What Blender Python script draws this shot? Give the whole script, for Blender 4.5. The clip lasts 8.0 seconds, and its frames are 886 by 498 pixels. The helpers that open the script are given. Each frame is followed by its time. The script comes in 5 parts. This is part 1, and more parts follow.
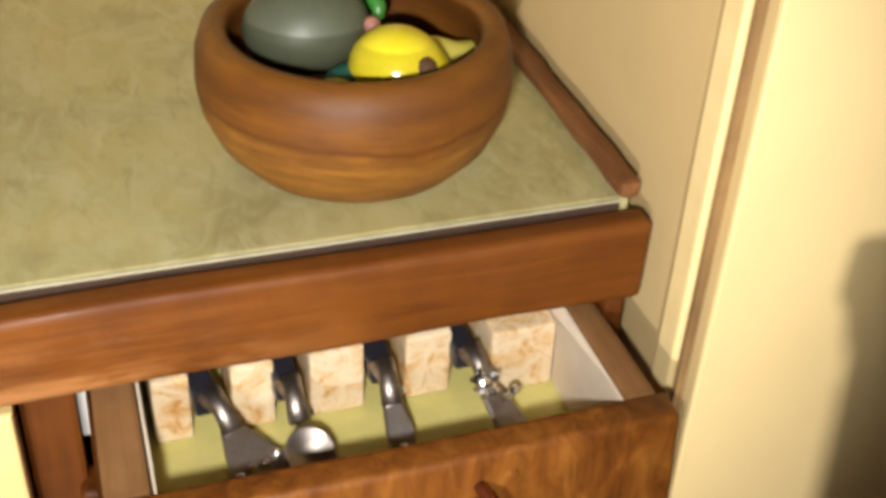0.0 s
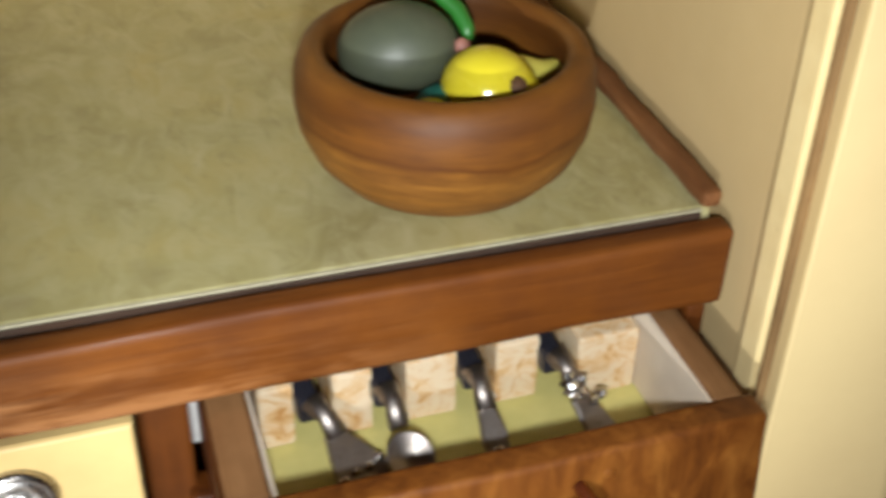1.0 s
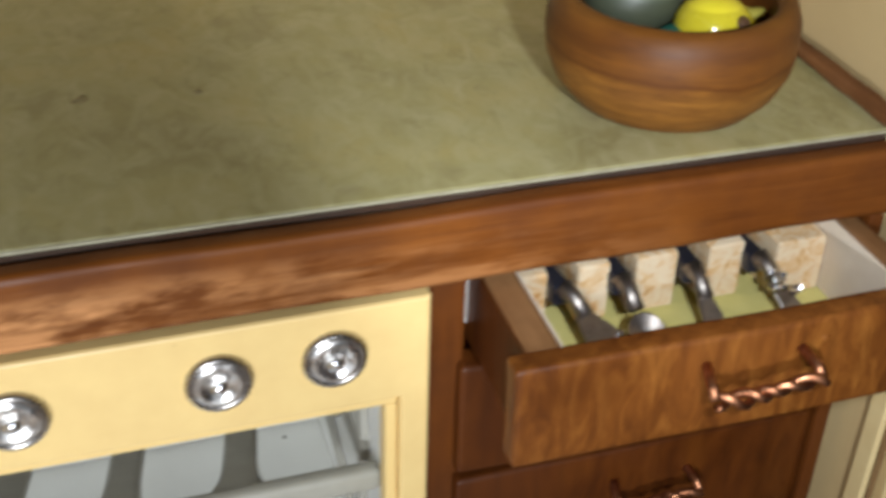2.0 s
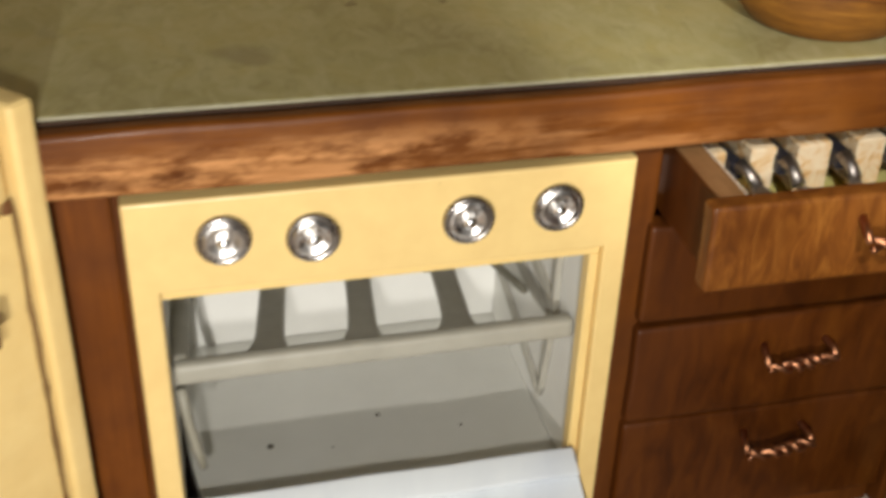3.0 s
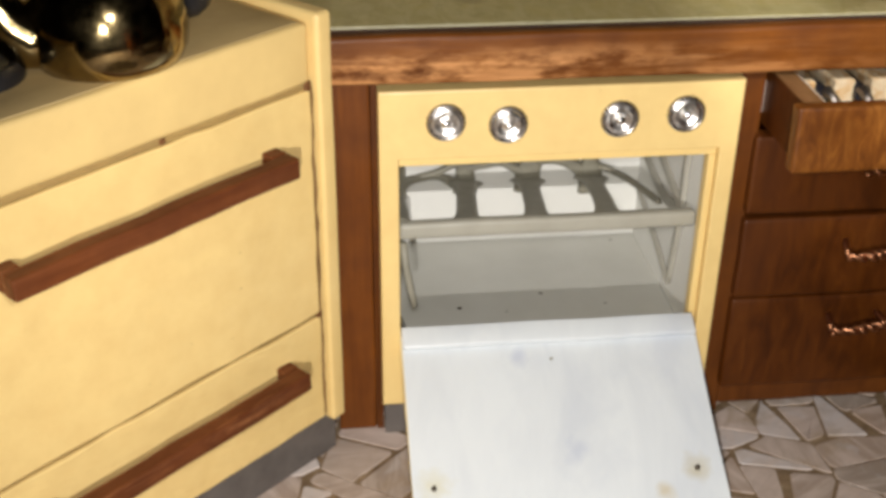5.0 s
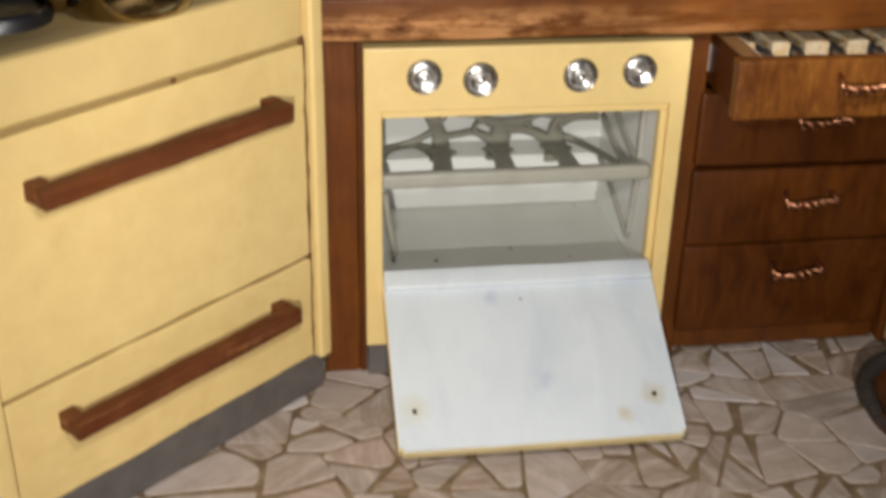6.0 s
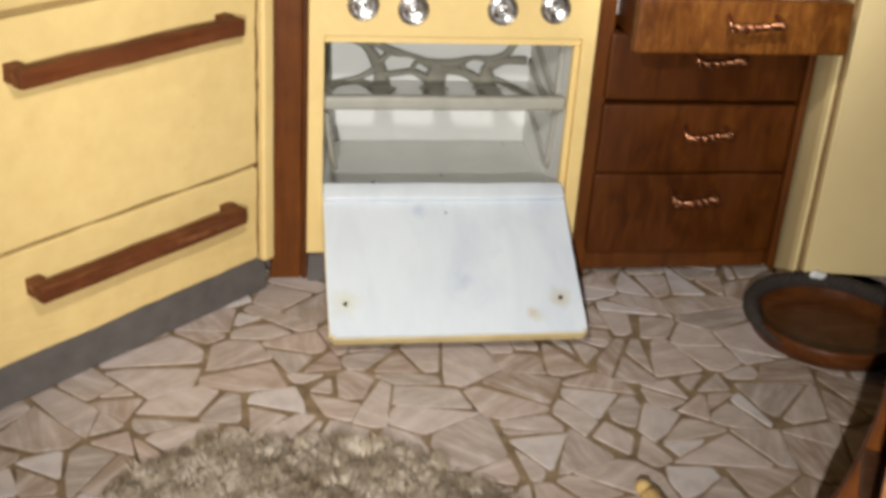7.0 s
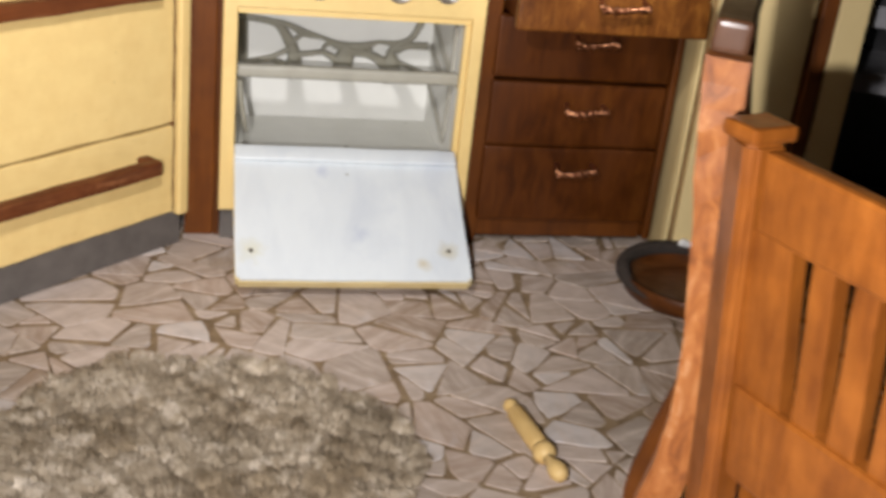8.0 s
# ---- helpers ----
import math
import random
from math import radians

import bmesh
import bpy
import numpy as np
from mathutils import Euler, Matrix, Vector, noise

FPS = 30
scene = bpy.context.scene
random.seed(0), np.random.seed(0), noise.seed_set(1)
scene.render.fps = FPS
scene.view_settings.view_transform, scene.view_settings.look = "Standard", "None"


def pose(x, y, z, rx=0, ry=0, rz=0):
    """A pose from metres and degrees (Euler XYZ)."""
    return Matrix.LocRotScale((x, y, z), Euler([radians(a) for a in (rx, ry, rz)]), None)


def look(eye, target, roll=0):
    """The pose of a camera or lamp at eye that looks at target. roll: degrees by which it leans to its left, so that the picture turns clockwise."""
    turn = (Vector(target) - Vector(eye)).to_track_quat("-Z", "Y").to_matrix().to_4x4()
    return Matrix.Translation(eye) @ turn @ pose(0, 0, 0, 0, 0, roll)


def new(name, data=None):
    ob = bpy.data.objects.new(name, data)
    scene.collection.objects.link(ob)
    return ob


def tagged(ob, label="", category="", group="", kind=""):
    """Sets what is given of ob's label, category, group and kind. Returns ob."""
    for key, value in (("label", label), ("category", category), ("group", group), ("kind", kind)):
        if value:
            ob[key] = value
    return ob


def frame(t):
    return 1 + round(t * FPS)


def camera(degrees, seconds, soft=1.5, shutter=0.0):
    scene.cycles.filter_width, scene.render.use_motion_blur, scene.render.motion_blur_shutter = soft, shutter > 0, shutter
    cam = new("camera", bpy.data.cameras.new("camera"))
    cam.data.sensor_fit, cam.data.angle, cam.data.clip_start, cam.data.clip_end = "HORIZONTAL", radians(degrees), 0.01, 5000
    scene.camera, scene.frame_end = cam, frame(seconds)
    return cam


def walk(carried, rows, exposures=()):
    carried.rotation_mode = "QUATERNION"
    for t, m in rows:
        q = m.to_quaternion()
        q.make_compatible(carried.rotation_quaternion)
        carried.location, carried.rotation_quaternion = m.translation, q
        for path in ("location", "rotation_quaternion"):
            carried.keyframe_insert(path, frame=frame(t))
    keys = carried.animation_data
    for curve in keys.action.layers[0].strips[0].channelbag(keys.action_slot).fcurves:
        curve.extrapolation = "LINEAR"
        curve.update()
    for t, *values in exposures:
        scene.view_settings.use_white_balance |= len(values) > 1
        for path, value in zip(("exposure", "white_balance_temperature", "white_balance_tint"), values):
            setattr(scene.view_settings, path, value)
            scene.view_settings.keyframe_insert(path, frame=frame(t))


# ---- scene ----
cam = camera(40.60, 8.0, soft=3.7, shutter=0.5)

PATH = [
    (0, (0.11288, -0.11770, 0.21791), (0.38862, 0.64445, -0.36784), 3.28),
    (0.5, (0.12303, -0.11506, 0.22217), (0.33671, 0.65401, -0.38022), 0.58),
    (1, (0.10187, -0.11987, 0.22231), (0.36063, 0.65097, -0.35979), 1.53),
    (1.2, (0.09329, -0.12586, 0.22105), (0.35478, 0.65731, -0.34310), 1.25),
    (2.3, (0.03901, -0.15529, 0.22634), (0.29067, 0.63613, -0.33072), 2.27),
    (2.5, (0.03006, -0.16342, 0.22758), (0.27031, 0.62865, -0.33359), 2.45),
    (3, (0.00988, -0.19401, 0.22272), (0.22391, 0.62275, -0.31310), 2.07),
    (3.5, (-0.00350, -0.22786, 0.22384), (0.17694, 0.60233, -0.30364), 2.28),
    (4, (-0.01296, -0.26579, 0.21779), (0.13673, 0.59747, -0.26427), 1.58),
    (4.5, (-0.01771, -0.28426, 0.22368), (0.10217, 0.58451, -0.25680), 1.06),
    (4.7, (-0.01465, -0.28890, 0.23154), (0.08208, 0.57444, -0.26373), 0.47),
    (5.8, (-0.02941, -0.31896, 0.23014), (0.10532, 0.54422, -0.25644), 1.63),
    (6, (-0.02526, -0.33649, 0.22060), (0.10555, 0.54226, -0.23842), 1.23),
    (6.5, (-0.02471, -0.36535, 0.21252), (0.12815, 0.51659, -0.23337), 2.63),
    (7, (-0.02017, -0.39227, 0.21047), (0.13871, 0.48774, -0.23711), 3.87),
    (7.5, (-0.01746, -0.41831, 0.20524), (0.15767, 0.46396, -0.23170), 4.97),
    (8, (-0.01278, -0.44497, 0.20017), (0.19842, 0.44214, -0.21023), 6.46),
]
walk(cam, [(t, look(eye, target, roll)) for t, eye, target, roll in PATH],
     exposures=[(0, 0.20, 7000, 15), (0.5, 0.08, 6600, 11), (1, -0.05, 6300, 11), (2.5, -0.27, 5950, 11), (3, -0.27, 7000, 13), (3.5, -0.27, 7400, 17),
                (4, -0.22, 7500, 19), (4.5, -0.18, 7200, 17), (6, -0.52, 6750, 13), (7, -0.34, 6650, 13), (7.5, -0.42, 6650, 14), (8, -0.28, 6650, 16)])

FLOOR = -0.004    # top of the stones; the little cabinets hang a hair above it

# ---------------------------------------------------------------- light
world = bpy.data.worlds.new("world")
world.use_nodes = True
world.node_tree.nodes["Background"].inputs["Color"].default_value = (1.0, 0.86, 0.68, 1)
world.node_tree.nodes["Background"].inputs["Strength"].default_value = 0.03
scene.world = world

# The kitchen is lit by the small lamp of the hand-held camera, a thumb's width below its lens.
# Three fixed spots, all lit at once, stand in for it along the walk: over the rug, before the oven, over the drawers.
def stand_in_lamp(name, eye, target, energy, size, cone, blend):
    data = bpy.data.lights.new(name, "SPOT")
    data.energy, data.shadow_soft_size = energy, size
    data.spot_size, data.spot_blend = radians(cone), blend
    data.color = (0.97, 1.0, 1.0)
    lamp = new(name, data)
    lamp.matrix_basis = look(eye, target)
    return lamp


# None of these three is a lamp of the kitchen itself.
stand_in_lamp("rug_lamp", (-0.036, -0.440, 0.180), (0.078, -0.070, 0.005), 7.2, 0.0025, 102, 0.5)
stand_in_lamp("oven_lamp", (-0.010, -0.232, 0.208), (0.020, -0.008, 0.054), 1.9, 0.007, 74, 0.85)
stand_in_lamp("drawer_lamp", (0.101, -0.126, 0.208), (0.154, 0.026, 0.131), 1.25, 0.004, 56, 0.7)


# ---------------------------------------------------------------- materials
class Nodes:
    """A node material under a Principled shader, with short ways to add nodes."""

    def __init__(self, name):
        self.mat = bpy.data.materials.new(name)
        self.mat.use_nodes = True
        self.tree = self.mat.node_tree
        self.shader = self.tree.nodes["Principled BSDF"]
        self.coord = self.add("ShaderNodeTexCoord").outputs["Object"]

    def add(self, kind):
        return self.tree.nodes.new(kind)

    def math(self, operation):
        node = self.add("ShaderNodeMath")
        node.operation = operation
        return node

    def link(self, a, b):
        self.tree.links.new(a, b)

    def scaled(self, sx, sy, sz, rot=(0, 0, 0)):
        m = self.add("ShaderNodeMapping")
        m.inputs["Scale"].default_value = (sx, sy, sz)
        m.inputs["Rotation"].default_value = [radians(a) for a in rot]
        self.link(self.coord, m.inputs["Vector"])
        return m.outputs["Vector"]

    def noise(self, vector, scale, detail=4.0, rough=0.55, twist=0.0):
        n = self.add("ShaderNodeTexNoise")
        n.inputs["Scale"].default_value, n.inputs["Detail"].default_value = scale, detail
        n.inputs["Roughness"].default_value, n.inputs["Distortion"].default_value = rough, twist
        self.link(vector, n.inputs["Vector"])
        return n.outputs["Fac"]

    def ramp(self, fac, *stops):
        r = self.add("ShaderNodeValToRGB")
        while len(r.color_ramp.elements) < len(stops):
            r.color_ramp.elements.new(0.5)
        for e, (at, c) in zip(r.color_ramp.elements, stops):
            e.position, e.color = at, (*c, 1) if len(c) == 3 else c
        self.link(fac, r.inputs["Fac"])
        return r.outputs["Color"]

    def mix(self, fac, a, b, how="MIX"):
        m = self.add("ShaderNodeMix")
        m.data_type, m.blend_type = "RGBA", how
        for value, i in ((fac, 0), (a, 6), (b, 7)):
            if hasattr(value, "links"):
                self.link(value, m.inputs[i])
            else:
                m.inputs[i].default_value = value if i == 0 else (*value, 1)
        return m.outputs[2]

    def bump(self, height, strength=0.2, distance=0.0005):
        b = self.add("ShaderNodeBump")
        b.inputs["Strength"].default_value, b.inputs["Distance"].default_value = strength, distance
        self.link(height, b.inputs["Height"])
        self.link(b.outputs["Normal"], self.shader.inputs["Normal"])

    def done(self, color, rough=0.5, metal=0.0, coat=0.0, specular=0.5):
        s = self.shader
        if hasattr(color, "links"):
            self.link(color, s.inputs["Base Color"])
        else:
            s.inputs["Base Color"].default_value = (*color, 1)
        if hasattr(rough, "links"):
            self.link(rough, s.inputs["Roughness"])
        else:
            s.inputs["Roughness"].default_value = rough
        s.inputs["Metallic"].default_value, s.inputs["Coat Weight"].default_value = metal, coat
        s.inputs["Coat Roughness"].default_value = 0.15
        s.inputs["Specular IOR Level"].default_value = specular
        return self.mat


def wood(name, dark, mid, light, grain, rough=0.4, coat=0.2, bump=0.25, wear=None, reach=None, bare=0.5):
    """Varnished wood: fine grain stretched along one axis, broad streaks, and rubbed spots."""
    n = Nodes(name)
    stretch = {"x": (14, 230, 230), "y": (230, 14, 230), "z": (230, 230, 14)}[grain]
    fine = n.noise(n.scaled(*stretch), 1.6, 6, 0.65, 0.4)
    broad = n.noise(n.scaled(*[s * 0.16 for s in stretch]), 1.5, 3, 0.5, 1.2)
    color = n.mix(broad, n.ramp(fine, (0.3, dark), (0.52, mid), (0.75, light)), n.ramp(fine, (0.3, mid), (0.7, light)))
    patch = n.noise(n.scaled(1, 1, 0.7), 34, 4, 0.62, 0.8)
    color = n.mix(n.ramp(patch, (0.46, (0, 0, 0)), (0.68, (0.55, 0.55, 0.55))), color, light)
    spots = n.noise(n.scaled(1, 1, 1), 60, 5, 0.6)
    color = n.mix(n.ramp(spots, (0.35, (0, 0, 0)), (0.75, (0.6, 0.6, 0.6))), color, dark)
    if wear:
        rubbed = n.noise(n.scaled(*[s * 0.3 for s in stretch]), 2.4, 6, 0.7)
        worn = n.ramp(rubbed, (bare, (0, 0, 0)), (bare + 0.15, (0.85, 0.85, 0.85)))
        blotch = n.noise(n.scaled(60, 160, 160), 1.0, 4, 0.65)
        worn = n.mix(n.ramp(blotch, (0.42, (0, 0, 0)), (0.58, (1, 1, 1))), (0, 0, 0), worn)
        if reach:
            # rubbed bare over one stretch of its length only
            along = n.add("ShaderNodeSeparateXYZ")
            n.link(n.coord, along.inputs[0])
            spread = n.add("ShaderNodeMapRange")
            for i, v in enumerate((reach[0], reach[1], 1.0, 0.0)):
                spread.inputs[i + 1].default_value = v
            n.link(along.outputs[0], spread.inputs[0])
            height = n.add("ShaderNodeMapRange")
            for i, v in enumerate((reach[2], reach[3], 1.0, 0.0)):
                height.inputs[i + 1].default_value = v
            n.link(along.outputs[2], height.inputs[0])
            both = n.math("MULTIPLY")
            n.link(spread.outputs[0], both.inputs[0]), n.link(height.outputs[0], both.inputs[1])
            worn = n.mix(both.outputs[0], (0, 0, 0), worn)
        color = n.mix(worn, color, wear)
    n.bump(fine, bump, 0.0004)
    return n.done(color, n.ramp(spots, (0.3, (rough - 0.1,) * 3), (0.7, (rough + 0.15,) * 3)), 0, coat * 0.5, 0.2)


def paint(name, base, shade, rough=0.45, scale=90, bump=0.12, chips=None):
    """Brushed paint: slight mottling, faint brush lines and a few dull or chipped spots."""
    n = Nodes(name)
    mottle = n.noise(n.scaled(1, 1, 1), scale, 5, 0.6)
    brush = n.noise(n.scaled(60, 500, 60), 1.0, 3, 0.5)
    color = n.mix(n.ramp(mottle, (0.35, (0, 0, 0)), (0.75, (0.7, 0.7, 0.7))), base, shade)
    if chips:
        c = n.noise(n.scaled(1, 1, 1), 260, 3, 0.5)
        color = n.mix(n.ramp(c, (0.73, (0, 0, 0)), (0.77, (0.8, 0.8, 0.8))), color, chips)
    n.bump(n.mix(0.5, mottle, brush), bump, 0.0006)
    return n.done(color, n.ramp(mottle, (0.3, (rough - 0.08,) * 3), (0.7, (rough + 0.12,) * 3)))


def metal(name, color, rough, dull=None):
    n = Nodes(name)
    f = n.noise(n.scaled(1, 1, 1), 300, 4, 0.6)
    c = n.mix(n.ramp(f, (0.4, (0, 0, 0)), (0.7, (0.8, 0.8, 0.8))), color, dull or tuple(v * 0.75 for v in color))
    n.bump(f, 0.08, 0.0002)
    return n.done(c, n.ramp(f, (0.3, (rough,) * 3), (0.7, (rough + 0.15,) * 3)), 1.0)


def laminate_material():
    """Olive laminate: cloudy streaks in two greens, buff flecks and a few dark stains."""
    n = Nodes("mottled_laminate")
    big = n.noise(n.scaled(1, 1, 1), 38, 4, 0.6, 0.6)
    small = n.noise(n.scaled(1, 0.6, 1, (0, 0, 50)), 150, 5, 0.7, 1.2)
    fleck = n.noise(n.scaled(1, 0.45, 1, (0, 0, 50)), 330, 4, 0.65, 0.8)
    color = n.ramp(big, (0.3, (0.275, 0.240, 0.100)), (0.5, (0.36, 0.32, 0.135)), (0.7, (0.42, 0.35, 0.135)))
    color = n.mix(n.ramp(small, (0.40, (0, 0, 0)), (0.66, (0.65, 0.65, 0.65))), color, (0.48, 0.44, 0.24))
    color = n.mix(n.ramp(fleck, (0.54, (0, 0, 0)), (0.72, (0.45, 0.45, 0.45))), color, (0.22, 0.185, 0.07))
    stain = n.noise(n.scaled(1, 1, 1), 55, 2, 0.4)
    color = n.mix(n.ramp(stain, (0.68, (0, 0, 0)), (0.78, (0.5, 0.5, 0.5))), color, (0.19, 0.15, 0.08))
    n.bump(small, 0.06, 0.0003)
    return n.done(color, n.ramp(big, (0.3, (0.38,) * 3), (0.7, (0.5,) * 3)))


def stone_material():
    """Broken slabs of pinkish and grey stone, each turned and tinted by its own random number."""
    n = Nodes("paving_stone")
    info = n.add("ShaderNodeObjectInfo").outputs["Random"]
    island = n.add("ShaderNodeNewGeometry").outputs["Random Per Island"]
    pick = n.math("ADD")
    n.link(info, pick.inputs[0]), n.link(island, pick.inputs[1])
    wrap = n.math("FRACT")
    n.link(pick.outputs[0], wrap.inputs[0])
    chance = wrap.outputs[0]
    turn = n.math("MULTIPLY")
    turn.inputs[1].default_value = 40.0
    n.link(chance, turn.inputs[0])
    rotate = n.add("ShaderNodeVectorRotate")
    rotate.rotation_type = "Z_AXIS"
    n.link(n.coord, rotate.inputs["Vector"]), n.link(turn.outputs[0], rotate.inputs["Angle"])
    squeeze = n.add("ShaderNodeMapping")
    squeeze.inputs["Scale"].default_value = (34, 210, 60)
    n.link(rotate.outputs["Vector"], squeeze.inputs["Vector"])
    vein = n.noise(squeeze.outputs["Vector"], 1.0, 5, 0.6, 0.8)
    cloud = n.noise(n.coord, 130, 4, 0.6)
    base = n.ramp(chance, (0.0, (0.27, 0.185, 0.125)), (0.2, (0.45, 0.335, 0.265)), (0.38, (0.33, 0.265, 0.215)), (0.56, (0.53, 0.425, 0.365)), (0.75, (0.40, 0.315, 0.25)), (0.93, (0.60, 0.54, 0.51)))
    color = n.mix(n.ramp(vein, (0.42, (0, 0, 0)), (0.64, (0.7, 0.7, 0.7))), base, (0.64, 0.53, 0.46))
    color = n.mix(n.ramp(cloud, (0.48, (0, 0, 0)), (0.78, (0.5, 0.5, 0.5))), color, (0.29, 0.21, 0.145))
    pale = n.noise(n.coord, 62, 3, 0.55, 0.6)
    color = n.mix(n.ramp(pale, (0.62, (0, 0, 0)), (0.72, (0.55, 0.55, 0.55))), color, (0.60, 0.565, 0.56))
    smear = n.noise(n.coord, 46, 5, 0.65, 1.0)
    color = n.mix(n.ramp(smear, (0.56, (0, 0, 0)), (0.70, (0.6, 0.6, 0.6))), color, (0.33, 0.235, 0.14))
    n.bump(n.mix(0.5, vein, cloud), 0.18, 0.0006)
    return n.done(color, n.ramp(cloud, (0.3, (0.5,) * 3), (0.7, (0.68,) * 3)), 0, 0.0, 0.4)


# soft stains on the oven door: across, along, reach and tint
STAINS = ((-0.0383, -0.0482, 0.0062, (0.62, 0.60, 0.47)), (0.0364, -0.0472, 0.0050, (0.50, 0.45, 0.32)), (0.0262, -0.0528, 0.0034, (0.54, 0.47, 0.33)),
          (-0.0100, -0.0100, 0.0036, (0.50, 0.54, 0.62)), (0.0030, -0.0400, 0.0046, (0.50, 0.54, 0.61)))


def enamel_material():
    """White enamel paint, brushed along the door and greyed by smears and blue-grey smudges."""
    n = Nodes("white_enamel")
    smear = n.noise(n.scaled(70, 24, 60), 1.0, 5, 0.6, 1.0)
    cloud = n.noise(n.scaled(1, 0.6, 1), 42, 4, 0.55, 0.5)
    brush = n.noise(n.scaled(900, 30, 200), 1.0, 3, 0.5)
    color = n.mix(n.ramp(smear, (0.4, (0, 0, 0)), (0.7, (0.7, 0.7, 0.7))), (0.68, 0.715, 0.725), (0.60, 0.635, 0.66))
    color = n.mix(n.ramp(cloud, (0.50, (0, 0, 0)), (0.74, (0.55, 0.55, 0.55))), color, (0.49, 0.53, 0.59))
    warp = n.noise(n.scaled(1, 1, 1), 170, 4, 0.6)
    for x, y, reach, tint in STAINS:
        away = n.add("ShaderNodeVectorMath")
        away.operation = "DISTANCE"
        away.inputs[1].default_value = (x, y, 0.0006)
        n.link(n.coord, away.inputs[0])
        soft = n.math("MULTIPLY_ADD")
        soft.inputs[1].default_value = 0.5 / reach
        n.link(away.outputs["Value"], soft.inputs[0]), n.link(warp, soft.inputs[2])
        color = n.mix(n.ramp(soft.outputs[0], (0.55, (0.8, 0.8, 0.8)), (1.25, (0, 0, 0))), color, tint)
    n.bump(n.mix(0.4, smear, brush), 0.10, 0.0005)
    return n.done(color, n.ramp(cloud, (0.3, (0.28,) * 3), (0.7, (0.48,) * 3)))


def grout_material():
    n = Nodes("ochre_grout")
    f = n.noise(n.scaled(1, 1, 1), 140, 5, 0.65)
    color = n.ramp(f, (0.3, (0.115, 0.070, 0.036)), (0.5, (0.225, 0.148, 0.080)), (0.72, (0.34, 0.245, 0.145)))
    n.bump(n.noise(n.scaled(1, 1, 1), 900, 4, 0.6), 0.5, 0.0008)
    return n.done(color, 0.8)


def fur_material():
    n = Nodes("fur_pile")
    island = n.add("ShaderNodeNewGeometry").outputs["Random Per Island"]
    patch = n.noise(n.scaled(1, 1, 1), 38, 5, 0.65)
    clump = n.noise(n.scaled(1, 1, 1), 95, 4, 0.62, 0.8)
    color = n.ramp(clump, (0.34, (0.24, 0.180, 0.112)), (0.5, (0.42, 0.335, 0.235)), (0.66, (0.70, 0.60, 0.48)))
    color = n.mix(n.ramp(patch, (0.47, (0, 0, 0)), (0.60, (0.9, 0.9, 0.9))), color, n.ramp(clump, (0.38, (0.125, 0.080, 0.036)), (0.63, (0.30, 0.215, 0.120))))
    color = n.mix(0.20, color, n.ramp(island, (0.0, (0.26, 0.19, 0.125)), (0.6, (0.40, 0.31, 0.225)), (1.0, (0.52, 0.43, 0.33))))
    return n.done(color, 0.7)


def cork_material():
    n = Nodes("pale_fibre_board")
    f = n.noise(n.scaled(1, 1, 1), 240, 5, 0.7, 0.8)
    color = n.ramp(f, (0.33, (0.82, 0.66, 0.45)), (0.47, (0.81, 0.63, 0.41)), (0.56, (0.74, 0.48, 0.23)), (0.66, (0.58, 0.28, 0.08)))
    n.bump(f, 0.2, 0.0004)
    return n.done(color, 0.7)


def bowl_material():
    """Turned wood with a few darker bands that wander round the bowl; the darker upper half also paints in lamp
    falloff.
    """
    n = Nodes("turned_bowl_wood")
    fine = n.noise(n.scaled(150, 150, 700), 1.0, 4, 0.6)
    cloud = n.noise(n.scaled(1, 1, 1), 70, 4, 0.6)
    up = n.add("ShaderNodeSeparateXYZ")
    n.link(n.coord, up.inputs[0])
    layer = n.math("MULTIPLY_ADD")
    layer.inputs[1].default_value, layer.inputs[2].default_value = 42.0, -0.24
    n.link(up.outputs[2], layer.inputs[0])
    sway = n.math("MULTIPLY_ADD")
    sway.inputs[1].default_value = 0.30
    n.link(n.noise(n.scaled(32, 32, 60), 1.0, 3, 0.5, 0.4), sway.inputs[0]), n.link(layer.outputs[0], sway.inputs[2])
    color = n.ramp(sway.outputs[0], (0.0, (0.205, 0.080, 0.012)), (0.34, (0.245, 0.104, 0.018)), (0.44, (0.215, 0.086, 0.013)), (0.475, (0.100, 0.033, 0.006)),
                   (0.52, (0.165, 0.060, 0.009)), (0.64, (0.150, 0.053, 0.008)), (0.72, (0.105, 0.035, 0.006)), (0.86, (0.150, 0.054, 0.008)), (0.95, (0.230, 0.090, 0.014)), (1.0, (0.240, 0.095, 0.015)))
    color = n.mix(n.ramp(cloud, (0.42, (0, 0, 0)), (0.7, (0.5, 0.5, 0.5))), color, (0.11, 0.038, 0.008))
    color = n.mix(n.ramp(fine, (0.42, (0, 0, 0)), (0.72, (0.55, 0.55, 0.55))), color, (0.075, 0.026, 0.007))
    streak = n.noise(n.scaled(26, 26, 420), 1.0, 3, 0.5, 0.5)
    color = n.mix(n.ramp(streak, (0.50, (0, 0, 0)), (0.68, (0.5, 0.5, 0.5))), color, (0.085, 0.030, 0.007))
    n.bump(n.mix(0.5, fine, cloud), 0.12, 0.0004)
    return n.done(color, n.ramp(cloud, (0.3, (0.42,) * 3), (0.7, (0.58,) * 3)), 0, 0.0, 0.22)


